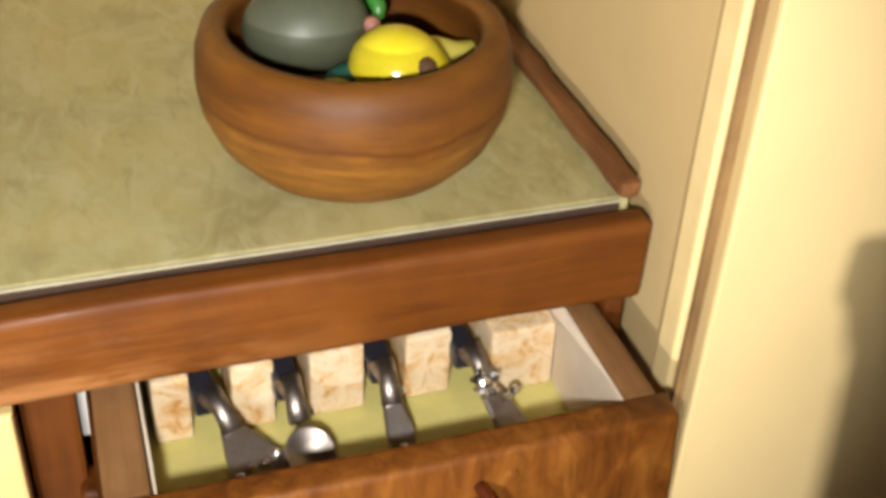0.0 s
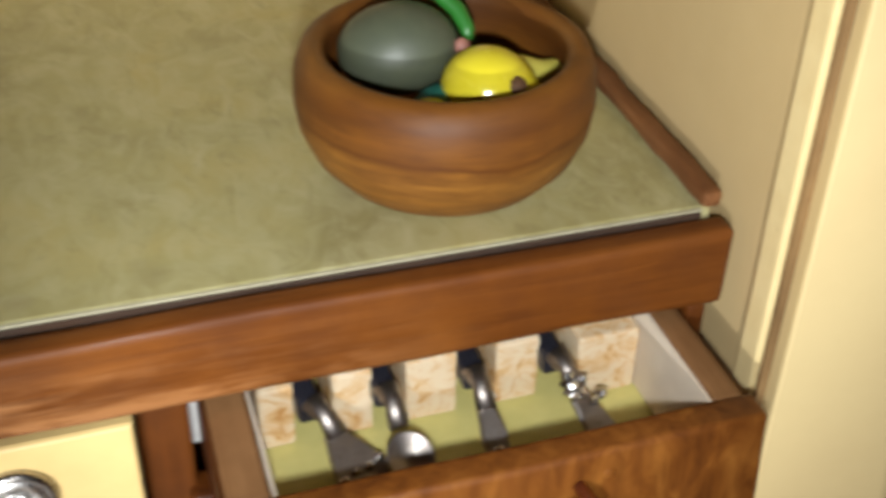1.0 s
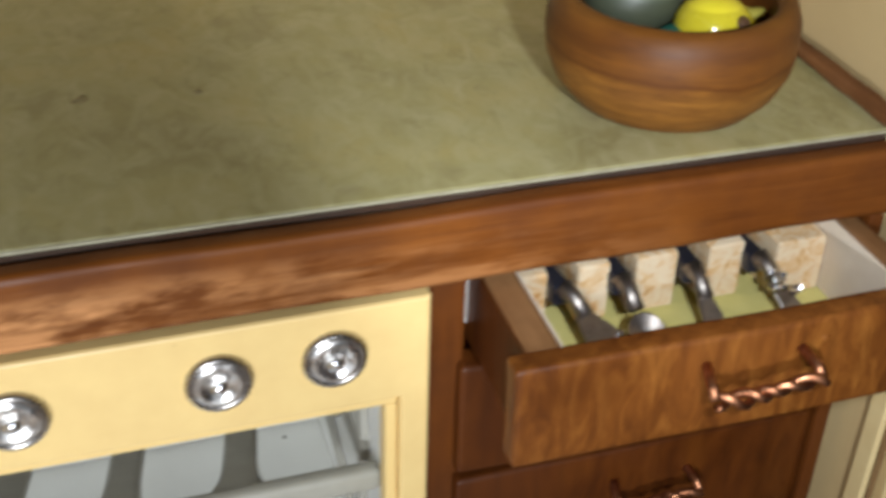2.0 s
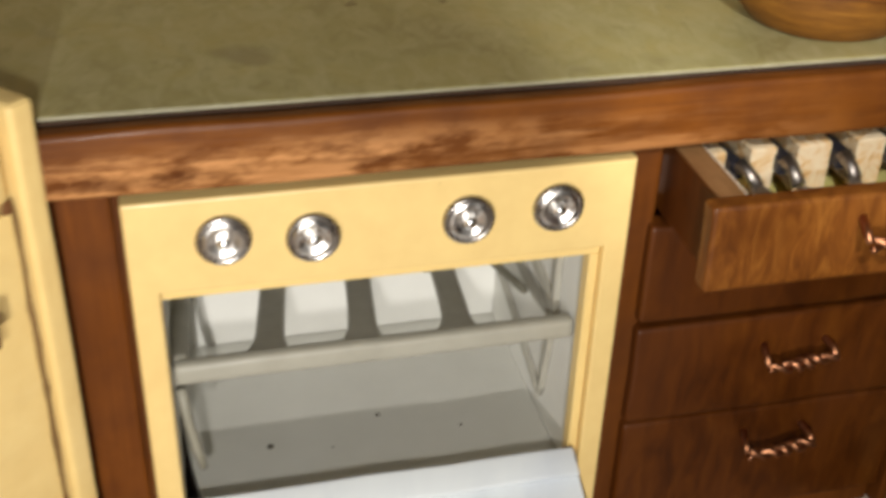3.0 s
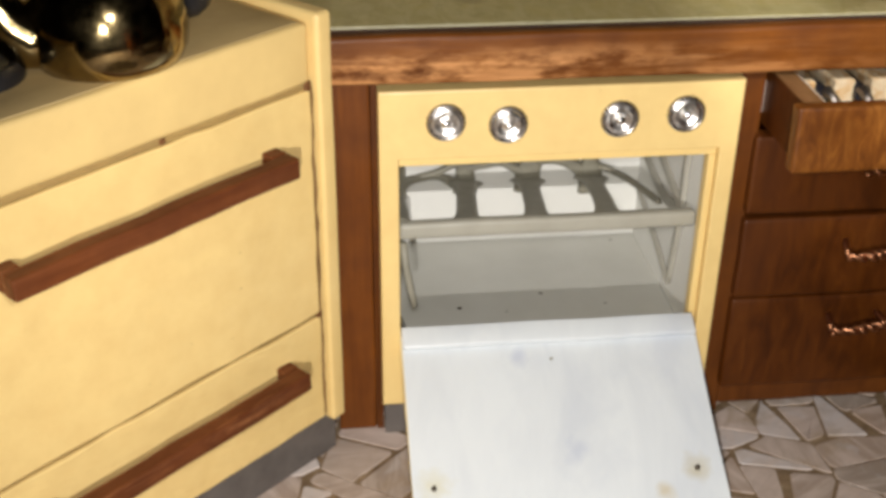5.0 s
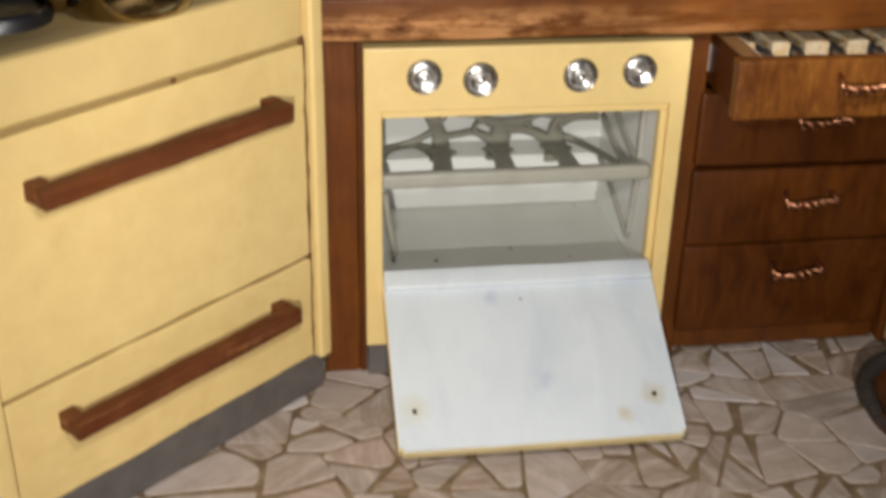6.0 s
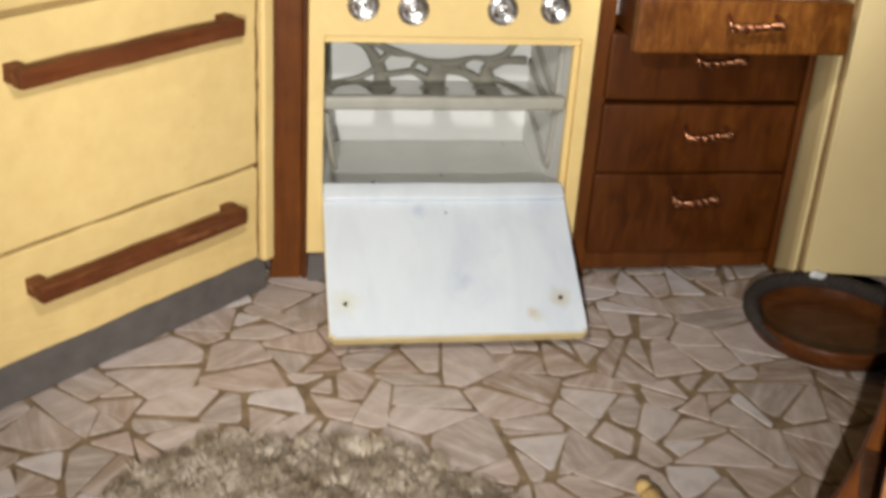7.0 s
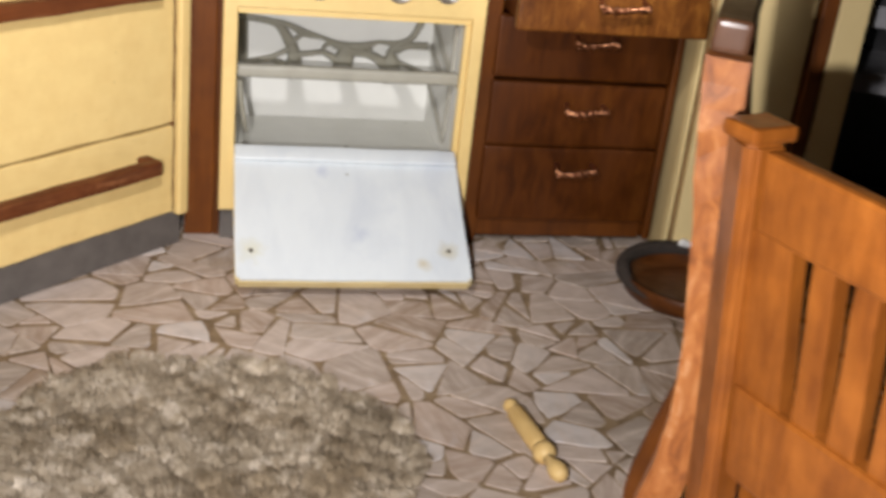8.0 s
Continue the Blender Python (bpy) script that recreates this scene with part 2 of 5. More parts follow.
CREAM = paint("cream_paint", (0.78, 0.565, 0.225), (0.72, 0.505, 0.195), 0.42, 80, 0.1)
CREAM_EDGE = paint("worn_cream_paint", (0.78, 0.565, 0.23), (0.69, 0.47, 0.18), 0.42, 120, 0.14, (0.42, 0.27, 0.11))
DOOR_EDGE = paint("rubbed_cream_edge", (0.72, 0.58, 0.30), (0.55, 0.40, 0.17), 0.5, 140, 0.2)
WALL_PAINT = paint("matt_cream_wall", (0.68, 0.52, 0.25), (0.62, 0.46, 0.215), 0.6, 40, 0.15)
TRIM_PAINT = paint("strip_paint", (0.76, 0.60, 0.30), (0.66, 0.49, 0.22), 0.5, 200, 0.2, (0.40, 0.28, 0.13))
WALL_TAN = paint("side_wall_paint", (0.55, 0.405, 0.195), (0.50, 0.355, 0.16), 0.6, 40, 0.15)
APRON = wood("red_brown_wood", (0.060, 0.0150, 0.0016), (0.128, 0.0360, 0.0042), (0.190, 0.060, 0.0085), "x", 0.5, 0.06, 0.5, (0.58, 0.27, 0.10), (0.04, 0.15, 0.1195, 0.1250), 0.42)
BATTEN = wood("rough_batten_wood", (0.055, 0.020, 0.007), (0.135, 0.048, 0.014), (0.24, 0.105, 0.038), "y", 0.6, 0.0, 0.6)
RAW_BOARD = wood("raw_carcass_board", (0.22, 0.12, 0.045), (0.30, 0.17, 0.065), (0.38, 0.23, 0.095), "z", 0.7, 0.0)
JOINT_BROWN = wood("bare_joint_wood", (0.10, 0.055, 0.022), (0.20, 0.115, 0.045), (0.34, 0.21, 0.09), "z", 0.7, 0.0)
STILE = wood("dark_stile_wood", (0.043, 0.0108, 0.0013), (0.088, 0.0235, 0.0028), (0.135, 0.0400, 0.0060), "z", 0.5, 0.06)
POST = wood("upright_brown_wood", (0.062, 0.0155, 0.0018), (0.125, 0.034, 0.0042), (0.19, 0.057, 0.0085), "z", 0.5, 0.06)
DRAWER_SIDE = wood("bare_drawer_wood", (0.10, 0.044, 0.014), (0.19, 0.088, 0.031), (0.29, 0.150, 0.062), "y", 0.6, 0.0)
HANDLE_WOOD = wood("handle_red_wood", (0.05, 0.012, 0.003), (0.115, 0.030, 0.008), (0.19, 0.058, 0.018), "x", 0.5, 0.05, 0.5, (0.30, 0.12, 0.045))
CHAIR_ORANGE = wood("orange_chair_wood", (0.085, 0.020, 0.0030), (0.215, 0.060, 0.008), (0.32, 0.100, 0.016), "z", 0.38, 0.35)


def flecked_wood_material():
    """Rough red-brown wood, flecked with paler scuffs."""
    n = Nodes("flecked_red_wood")
    fleck = n.noise(n.scaled(1, 1, 0.45), 190, 5, 0.65, 1.0)
    grain = n.noise(n.scaled(300, 300, 40), 1.0, 4, 0.6, 0.5)
    color = n.ramp(fleck, (0.32, (0.13, 0.036, 0.008)), (0.47, (0.29, 0.092, 0.020)), (0.58, (0.38, 0.14, 0.040)), (0.70, (0.52, 0.27, 0.125)))
    color = n.mix(n.ramp(grain, (0.4, (0, 0, 0)), (0.75, (0.6, 0.6, 0.6))), color, (0.20, 0.055, 0.011))
    n.bump(n.mix(0.5, fleck, grain), 0.5, 0.0006)
    return n.done(color, n.ramp(fleck, (0.3, (0.5,) * 3), (0.7, (0.36,) * 3)), 0, 0.05, 0.35)


CHAIR_FLECKED = flecked_wood_material()


def veneer(name, dark, mid, light, fleck_size, rough):
    """Stained veneer: short upright flecks in broad cloudy patches, edges rubbed paler here and there."""
    n = Nodes(name)
    fleck = n.noise(n.scaled(1, 1, 0.30), fleck_size, 4, 0.62, 0.7)
    cloud = n.noise(n.scaled(1, 1, 0.6), 42, 3, 0.55, 0.6)
    grain = n.noise(n.scaled(420, 420, 26), 1.0, 3, 0.6, 0.3)
    color = n.ramp(fleck, (0.30, dark), (0.50, mid), (0.72, light))
    color = n.mix(n.ramp(cloud, (0.40, (0, 0, 0)), (0.66, (0.6, 0.6, 0.6))), color, mid)
    color = n.mix(n.ramp(cloud, (0.28, (0.6, 0.6, 0.6)), (0.46, (0, 0, 0))), color, dark)
    color = n.mix(n.ramp(grain, (0.50, (0, 0, 0)), (0.80, (0.45, 0.45, 0.45))), color, dark)
    n.bump(n.mix(0.5, fleck, grain), 0.25, 0.0004)
    return n.done(color, n.ramp(cloud, (0.3, (rough - 0.06,) * 3), (0.7, (rough + 0.12,) * 3)), 0, 0.03, 0.2)


MAHOGANY = veneer("dark_mahogany", (0.036, 0.0086, 0.0010), (0.074, 0.0186, 0.0018), (0.108, 0.0310, 0.0034), 210, 0.45)
PLY = veneer("amber_ply", (0.062, 0.0165, 0.0024), (0.145, 0.0450, 0.0060), (0.250, 0.0930, 0.0150), 330, 0.48)
CHAIR_DARK = wood("dark_chair_wood", (0.030, 0.011, 0.005), (0.065, 0.024, 0.010), (0.13, 0.055, 0.025), "z", 0.42, 0.12)
PINE = wood("pale_turned_wood", (0.50, 0.30, 0.10), (0.64, 0.42, 0.16), (0.74, 0.54, 0.25), "y", 0.45, 0.1)
HOB_CREAM = paint("hob_cream_paint", (0.74, 0.53, 0.215), (0.62, 0.43, 0.17), 0.5, 70, 0.15)
HOB_TAN = paint("hob_top_dimmed", (0.47, 0.335, 0.150), (0.38, 0.265, 0.120), 0.55, 60, 0.15)
GROOVE = paint("grubby_joint", (0.36, 0.235, 0.08), (0.24, 0.15, 0.055), 0.7, 160, 0.3)
# The runner is white; the shade it stands in is mixed into this grey.
RUNNER_WHITE = paint("greyed_white_runner", (0.52, 0.51, 0.48), (0.38, 0.36, 0.33), 0.5)
WHITE_PLASTER = paint("white_plaster", (0.80, 0.78, 0.74), (0.66, 0.63, 0.58), 0.7, 300, 0.4)
FAINT_STAIN = paint("faint_stain", (0.23, 0.185, 0.085), (0.17, 0.13, 0.06), 0.5, 500)
LAMINATE = laminate_material()
WHITE_EDGE = paint("pale_laminate_edge", (0.36, 0.33, 0.22), (0.20, 0.17, 0.10), 0.5, 160)
# Near-black colour that stands for shade in narrow gaps.
GAP_SHADE = paint("gap_shade_paint", (0.030, 0.014, 0.006), (0.050, 0.022, 0.009), 0.9)
STONE = stone_material()
GROUT = grout_material()
ENAMEL = enamel_material()
OVEN_GREY = paint("oven_white_paint", (0.81, 0.80, 0.75), (0.73, 0.72, 0.67), 0.5, 50, 0.1)
# Lining colour greyed for the floor, which takes the light at a grazing angle.
OVEN_FLOOR = paint("greyed_oven_paint", (0.64, 0.63, 0.575), (0.56, 0.55, 0.495), 0.5, 40, 0.1)
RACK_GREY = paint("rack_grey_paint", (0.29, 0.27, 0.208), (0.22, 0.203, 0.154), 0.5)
# Bar and arms take a lighter copy of the rack grey, as if better lit.
RACK_LIT = paint("lightened_rack_paint", (0.38, 0.36, 0.295), (0.29, 0.272, 0.215), 0.5)
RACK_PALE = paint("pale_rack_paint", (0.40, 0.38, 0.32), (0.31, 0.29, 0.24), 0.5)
TOE_GREY = paint("grey_plinth_paint", (0.125, 0.108, 0.096), (0.070, 0.058, 0.050), 0.6, 110)
CHROME = metal("bright_steel", (0.88, 0.87, 0.86), 0.14)
STEEL_DULL = metal("worn_grey_steel", (0.43, 0.38, 0.345), 0.36, (0.20, 0.165, 0.14))
KNOB_STEEL = metal("knob_steel", (0.84, 0.81, 0.77), 0.24, (0.55, 0.52, 0.48))
STEEL_DARK = metal("dulled_steel", (0.45, 0.42, 0.39), 0.2)
COPPER = metal("copper_wire", (0.52, 0.235, 0.12), 0.30, (0.15, 0.052, 0.022))
BRASS = metal("dark_brass", (0.30, 0.225, 0.105), 0.07, (0.17, 0.12, 0.06))
BLACK = paint("black_enamel", (0.012, 0.011, 0.012), (0.02, 0.019, 0.02), 0.35)
CORK = cork_material()
PALE_LINING = paint("pale_paper", (0.70, 0.60, 0.47), (0.60, 0.49, 0.36), 0.7, 120)
LINER = paint("yellow_green_liner", (0.62, 0.56, 0.20), (0.52, 0.47, 0.15), 0.7, 200)
FUR = fur_material()
FUR_BASE = paint("rug_backing", (0.24, 0.185, 0.125), (0.16, 0.12, 0.08), 0.9, 150)
BOWL = bowl_material()
NAIL = metal("rusty_nail", (0.10, 0.075, 0.055), 0.45)
NAVY = paint("navy_plastic", (0.018, 0.018, 0.026), (0.03, 0.029, 0.038), 0.3)
GREEN_FRUIT = paint("grey_green_skin", (0.078, 0.087, 0.052), (0.048, 0.056, 0.034), 0.5, 160)
LEMON = paint("yellow_skin", (0.70, 0.59, 0.03), (0.62, 0.50, 0.02), 0.20, 260, 0.2)
PALE_LEMON = paint("pale_yellow_skin", (0.62, 0.55, 0.10), (0.52, 0.46, 0.07), 0.35, 260, 0.2)
LEAF_GREEN = paint("bright_green_plastic", (0.022, 0.15, 0.018), (0.015, 0.095, 0.011), 0.4)
TEAL = paint("teal_plastic", (0.01, 0.13, 0.10), (0.01, 0.09, 0.07), 0.4)
PINK = paint("dusty_pink_plastic", (0.36, 0.16, 0.12), (0.28, 0.11, 0.085), 0.5)
STALK = paint("brown_stalk", (0.11, 0.05, 0.018), (0.07, 0.03, 0.012), 0.7)
ROOM_WALL = paint("darkened_room_wall", (0.06, 0.05, 0.042), (0.045, 0.037, 0.03), 0.8, 6)
ROOM_FLOOR = wood("room_floor_wood", (0.03, 0.015, 0.007), (0.05, 0.025, 0.012), (0.07, 0.036, 0.018), "y", 0.6, 0.0)
BAND_GREY = paint("band_grey_paint", (0.30, 0.29, 0.30), (0.20, 0.19, 0.20), 0.6, 90)
WOOD_DISH = wood("red_dish_wood", (0.032, 0.009, 0.002), (0.080, 0.023, 0.0045), (0.150, 0.046, 0.010), "x", 0.40, 0.1)
BRAID = paint("dark_braid", (0.022, 0.015, 0.011), (0.060, 0.042, 0.031), 0.85, 420, 0.4)


# ---------------------------------------------------------------- mesh helpers
def link_mesh(name, bm, material, parent=None, label="", smooth=False):
    me = bpy.data.meshes.new(name)
    bm.to_mesh(me)
    bm.free()
    me.materials.append(material)
    if smooth:
        for p in me.polygons:
            p.use_smooth = True
    ob = new(name, me)
    if parent:
        ob.parent = parent
    if label:
        tagged(ob, label)
    return ob


def part(name, bm, material, parent, label="", smooth=False):
    return link_mesh(name, bm, material, parent, label, smooth)


def thing(name, m, label, category, group="", kind=""):
    ob = new(name)
    ob.empty_display_size = 0.01
    ob.matrix_basis = m
    return tagged(ob, label, category, group, kind)


def structure(name, bm, material, label, category="structure", smooth=False):
    return tagged(link_mesh(name, bm, material, None, "", smooth), label, category, kind="structure")


def box(x0, x1, y0, y1, z0, z1, bevel=0.0, segments=2, bm=None):
    bm = bm or bmesh.new()
    made = bmesh.ops.create_cube(bm, size=1.0)["verts"]
    for v in made:
        v.co = Vector((x0 + (v.co.x + 0.5) * (x1 - x0), y0 + (v.co.y + 0.5) * (y1 - y0), z0 + (v.co.z + 0.5) * (z1 - z0)))
    if bevel:
        edges = list({e for v in made for e in v.link_edges})
        bmesh.ops.bevel(bm, geom=edges, offset=bevel, segments=segments, profile=0.6, affect="EDGES", clamp_overlap=True)
    return bm


def wobble(bm, amount, scale=60.0, seed=0.0):
    """Hand-made unevenness: pushes every vertex by a slow noise."""
    for v in bm.verts:
        v.co += noise.noise_vector(v.co * scale + Vector((seed, seed * 0.7, 3.1))) * amount
    return bm


def cut_fine(bm, cuts=6):
    bmesh.ops.subdivide_edges(bm, edges=[e for e in bm.edges if e.calc_length() > 0.012], cuts=cuts, use_grid_fill=True)
    return bm


def lathe(profile, steps=40, bm=None, closed=False):
    """Turns (radius, height) points round the z axis."""
    bm = bm or bmesh.new()
    rings = []
    for r, z in profile:
        if r < 1e-6:
            rings.append([bm.verts.new((0, 0, z))])
        else:
            rings.append([bm.verts.new((r * math.cos(2 * math.pi * i / steps), r * math.sin(2 * math.pi * i / steps), z)) for i in range(steps)])
    for a, b in zip(rings, rings[1:]):
        for i in range(steps):
            j = (i + 1) % steps
            ring = [a[i % len(a)], a[j % len(a)], b[j % len(b)], b[i % len(b)]]
            face = []
            for v in ring:
                if v not in face:
                    face.append(v)
            if len(face) > 2:
                bm.faces.new(face)
    bmesh.ops.recalc_face_normals(bm, faces=bm.faces)
    return bm


def tube(points, radii, sides=10, bm=None, caps=True):
    """A round bar swept along points."""
    bm = bm or bmesh.new()
    points = [Vector(p) for p in points]
    if not hasattr(radii, "__len__"):
        radii = [radii] * len(points)
    rings, side = [], None
    for i, p in enumerate(points):
        ahead = (points[min(i + 1, len(points) - 1)] - points[max(i - 1, 0)]).normalized()
        if side is None:
            side = ahead.orthogonal().normalized()
        side = (side - ahead * side.dot(ahead)).normalized()
        up = ahead.cross(side)
        rings.append([bm.verts.new(p + (side * math.cos(a) + up * math.sin(a)) * radii[i]) for a in (2 * math.pi * k / sides for k in range(sides))])
    for a, b in zip(rings, rings[1:]):
        for k in range(sides):
            bm.faces.new((a[k], a[(k + 1) % sides], b[(k + 1) % sides], b[k]))
    if caps:
        bm.faces.new(rings[0][::-1])
        bm.faces.new(rings[-1])
    bmesh.ops.recalc_face_normals(bm, faces=bm.faces)
    return bm


def prism(outline, z0, z1, bevel=0.0):
    """An upright slab over a closed outline of (x, y) points."""
    bm = bmesh.new()
    low = [bm.verts.new((x, y, z0)) for x, y in outline]
    high = [bm.verts.new((x, y, z1)) for x, y in outline]
    bm.faces.new(low[::-1])
    top = bm.faces.new(high)
    for i in range(len(outline)):
        j = (i + 1) % len(outline)
        bm.faces.new((low[i], low[j], high[j], high[i]))
    if bevel:
        bmesh.ops.bevel(bm, geom=list(top.edges), offset=bevel, segments=1, affect="EDGES", clamp_overlap=True)
    bmesh.ops.recalc_face_normals(bm, faces=bm.faces)
    return bm


def moved(bm, m):
    bm.transform(m)
    return bm


def ellipsoid(rx, ry, rz, bm=None, u=32, v=20):
    bm = bm or bmesh.new()
    made = bmesh.ops.create_uvsphere(bm, u_segments=u, v_segments=v, radius=1.0)["verts"]
    for w in made:
        w.co = Vector((w.co.x * rx, w.co.y * ry, w.co.z * rz))
    return bm


# ---------------------------------------------------------------- structure
# floor bed of the little kitchen, under the stones
floor = structure("floor", box(-0.34, 0.42, -0.56, 0.13, FLOOR - 0.011, FLOOR - 0.00045), GROUT, "floor bed of ochre grout between broken stone slabs", "floor")

# wall behind the counter, side wall beside it and the front panel that turns the corner
structure("wall_north", box(-0.34, 0.42, 0.105, 0.117, FLOOR - 0.0012, 0.36), WALL_PAINT, "cream painted wall behind the counter", "wall")
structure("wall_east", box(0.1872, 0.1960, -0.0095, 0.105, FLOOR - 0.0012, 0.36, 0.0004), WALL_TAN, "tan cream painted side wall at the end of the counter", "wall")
edge_strip = wobble(cut_fine(box(0.1858, 0.1871, -0.0108, -0.0062, 0.002, 0.36, 0.0005), 20), 0.0002, 60)
structure("trim", edge_strip, TRIM_PAINT, "cream corner strip on the wall's end", "trim")
structure("trim_joint", wobble(cut_fine(box(0.1872, 0.1885, -0.0112, -0.0097, 0.001, 0.36), 20), 0.0004, 110), JOINT_BROWN, "bare brown joint between the corner strip and the panel", "trim")
panel_bm = box(0.0, 0.0383, -0.003, 0.003, 0.0062, 0.30, 0.0006)
structure("wall_panel", moved(panel_bm, pose(0.1886, -0.0112, 0, 0, 0, -9)), WALL_PAINT, "cream painted upright panel beside the drawers", "wall")
lump = wobble(ellipsoid(0.0034, 0.0016, 0.0018, None, 16, 10), 0.0008, 300, 2)
structure("plaster_lump", moved(lump, pose(0.1925, -0.0172, 0.0066)), WHITE_PLASTER, "white plaster lump at the foot of the panel", "trim", True)
structure("door_frame", moved(box(0.0, 0.0066, -0.004, 0.004, 0.0062, 0.30, 0.001), pose(0.2274, -0.0190, 0, 0, 0, -9)), POST, "brown wooden upright strip between cream panels", "trim")
structure("wall_panel_end", moved(box(0.0, 0.0122, -0.003, 0.003, 0.0062, 0.30, 0.001), pose(0.2343, -0.0205, 0, 0, 0, -9)), WALL_PAINT, "narrow cream painted upright panel", "wall")

# added shell for the unseen room; its dimness is put into the dark wall colour
structure("room_floor", box(-0.80, 0.90, -1.10, 0.50, -0.06, FLOOR - 0.0112), ROOM_FLOOR, "dark wooden stand-in floor of the unseen room", "floor")
structure("room_wall_north", box(-0.80, 0.90, 0.50, 0.54, -0.06, 0.95), ROOM_WALL, "dark stand-in wall of the unseen room", "wall")
structure("room_wall_south", box(-0.80, 0.90, -1.14, -1.10, -0.06, 0.95), ROOM_WALL, "dark stand-in wall of the unseen room", "wall")
structure("room_wall_east", box(0.90, 0.94, -1.14, 0.54, -0.06, 0.95), ROOM_WALL, "dark stand-in wall of the unseen room", "wall")
structure("room_wall_west", box(-0.84, -0.80, -1.14, 0.54, -0.06, 0.95), ROOM_WALL, "dark stand-in wall of the unseen room", "wall")
structure("ceiling", box(-0.84, 0.94, -1.14, 0.54, 0.95, 0.99), ROOM_WALL, "dark stand-in ceiling of the unseen room", "ceiling")


# ---------------------------------------------------------------- counter
def worktop():
    top = thing("worktop", pose(0, 0, 0), "olive mottled laminate worktop with a brown wooden front edge", "worktop")
    part("surface", box(-0.06, 0.1838, 0.0042, 0.105, 0.1225, 0.1285, 0.0004), LAMINATE, top)
    part("edge_line", box(-0.06, 0.1822, 0.0037, 0.0041, 0.1279, 0.1284, 0.0001), WHITE_EDGE, top, "thin pale laminate edge")
    # Shaded slit under the laminate, drawn as a thin dark strip.
    part("edging", box(-0.06, 0.1822, 0.0037, 0.0041, 0.1265, 0.1277), GAP_SHADE, top, "dark strip painted in as the shade under the laminate edge")
    apron = cut_fine(box(-0.06, 0.1856, -0.0010, 0.0036, 0.1140, 0.1273, 0.0014, 3), 10)
    part("front_rail", wobble(apron, 0.0005, 70), APRON, top, "red-brown varnished front rail, worn pale in streaks", True)
    for x, y, r in ((0.051, 0.049, 0.0016), (0.071, 0.047, 0.0007)):
        spot = wobble(lathe([(0, 0.00012), (r * 0.7, 0.0001), (r, 0)], 10), r * 0.35, 600, x * 400)
        part("stain", moved(spot, pose(x, y, 0.12852)), FAINT_STAIN, top, "faint brown stain")
    batten = cut_fine(box(0.1818, 0.1850, 0.0030, 0.1045, 0.1288, 0.1314, 0.0009), 24)
    part("batten", wobble(batten, 0.0004, 160, 4.0), BATTEN, top, "rough brown wooden batten along the side wall")
    return top


def twisted_handle(parent, x, y, z, width=0.017):
    """A pull bent from two twisted strands of copper wire, with its two feet."""
    bm = bmesh.new()
    for phase in (0.0, math.pi):
        pts = []
        for i in range(61):
            u = i / 60
            a = u * 2 * math.pi * 2.6 + phase + 0.5 * math.sin(9 * u + x * 400)
            dip = 0.0004 * math.sin(math.pi * u)
            slack = 0.0008 + 0.0003 * math.sin(7 * u + z * 300)
            pts.append((x - width / 2 + width * u, y - 0.0052 - dip * 0.6 + slack * math.cos(a), z - dip + 0.0005 * math.sin(5 * u + x * 200) + slack * math.sin(a)))
        tube(pts, 0.00072, 8, bm)
    handle = part("handle", bm, COPPER, parent, "twisted copper wire handle", True)
    for s in (-1, 1):
        foot = tube([(x + s * width / 2, y - 0.0052, z), (x + s * width / 2, y - 0.0035, z + 0.0012), (x + s * (width / 2 - 0.001), y + 0.0005, z + 0.0022)], 0.0009, 8)
        part("foot", foot, COPPER, handle, "", True)
    return handle


def drawer_cabinet():
    cab = thing("drawer_cabinet", pose(0, 0, 0), "dark mahogany drawer cabinet with four drawers under the worktop", "cabinet")
    part("stile", wobble(cut_fine(box(0.1005, 0.1075, 0.0045, 0.0100, FLOOR, 0.1138, 0.0008)), 0.0003), STILE, cab)
    part("stile", wobble(cut_fine(box(0.1806, 0.1836, 0.0004, 0.0100, 0.0, 0.1138, 0.0008)), 0.0003), STILE, cab)
    part("plinth", wobble(cut_fine(box(0.1076, 0.1806, 0.0052, 0.0100, -0.0012, 0.0074, 0.001)), 0.0004), STILE, cab, "worn wooden plinth strip")
    # A dark block fills the gap under the cabinet in place of its shade.
    part("base", box(0.1078, 0.1820, 0.0110, 0.0870, FLOOR, 0.0002), GAP_SHADE, cab, "dark block painting in the shade under the cabinet")
    part("back", box(0.1005, 0.1850, 0.0880, 0.0910, 0.0, 0.1138), STILE, cab)
    part("side", box(0.1005, 0.1040, 0.0102, 0.0878, 0.0, 0.1138), STILE, cab)
    part("side", box(0.1815, 0.1845, 0.0102, 0.0878, 0.0, 0.1138), STILE, cab)
    part("runner", box(0.1076, 0.1089, 0.0076, 0.0300, 0.0990, 0.1082, 0.0003), RUNNER_WHITE, cab, "white drawer runner, greyed for the shade it stands in")
    for z0, z1, hz, hx in ((0.0690, 0.0938, 0.0852, 0.1458), (0.0407, 0.0676, 0.0570, 0.1458), (0.0076, 0.0401, 0.0310, 0.1452)):
        d = new("drawer")
        d.parent = cab
        front = cut_fine(box(0.1062, 0.1804, 0.0016, 0.0075, z0, z1, 0.0012, 3), 5)
        part("front", wobble(front, 0.0004, 60, z0 * 900), MAHOGANY, d, "", True)
        twisted_handle(d, hx, 0.0016, hz)
    return cab


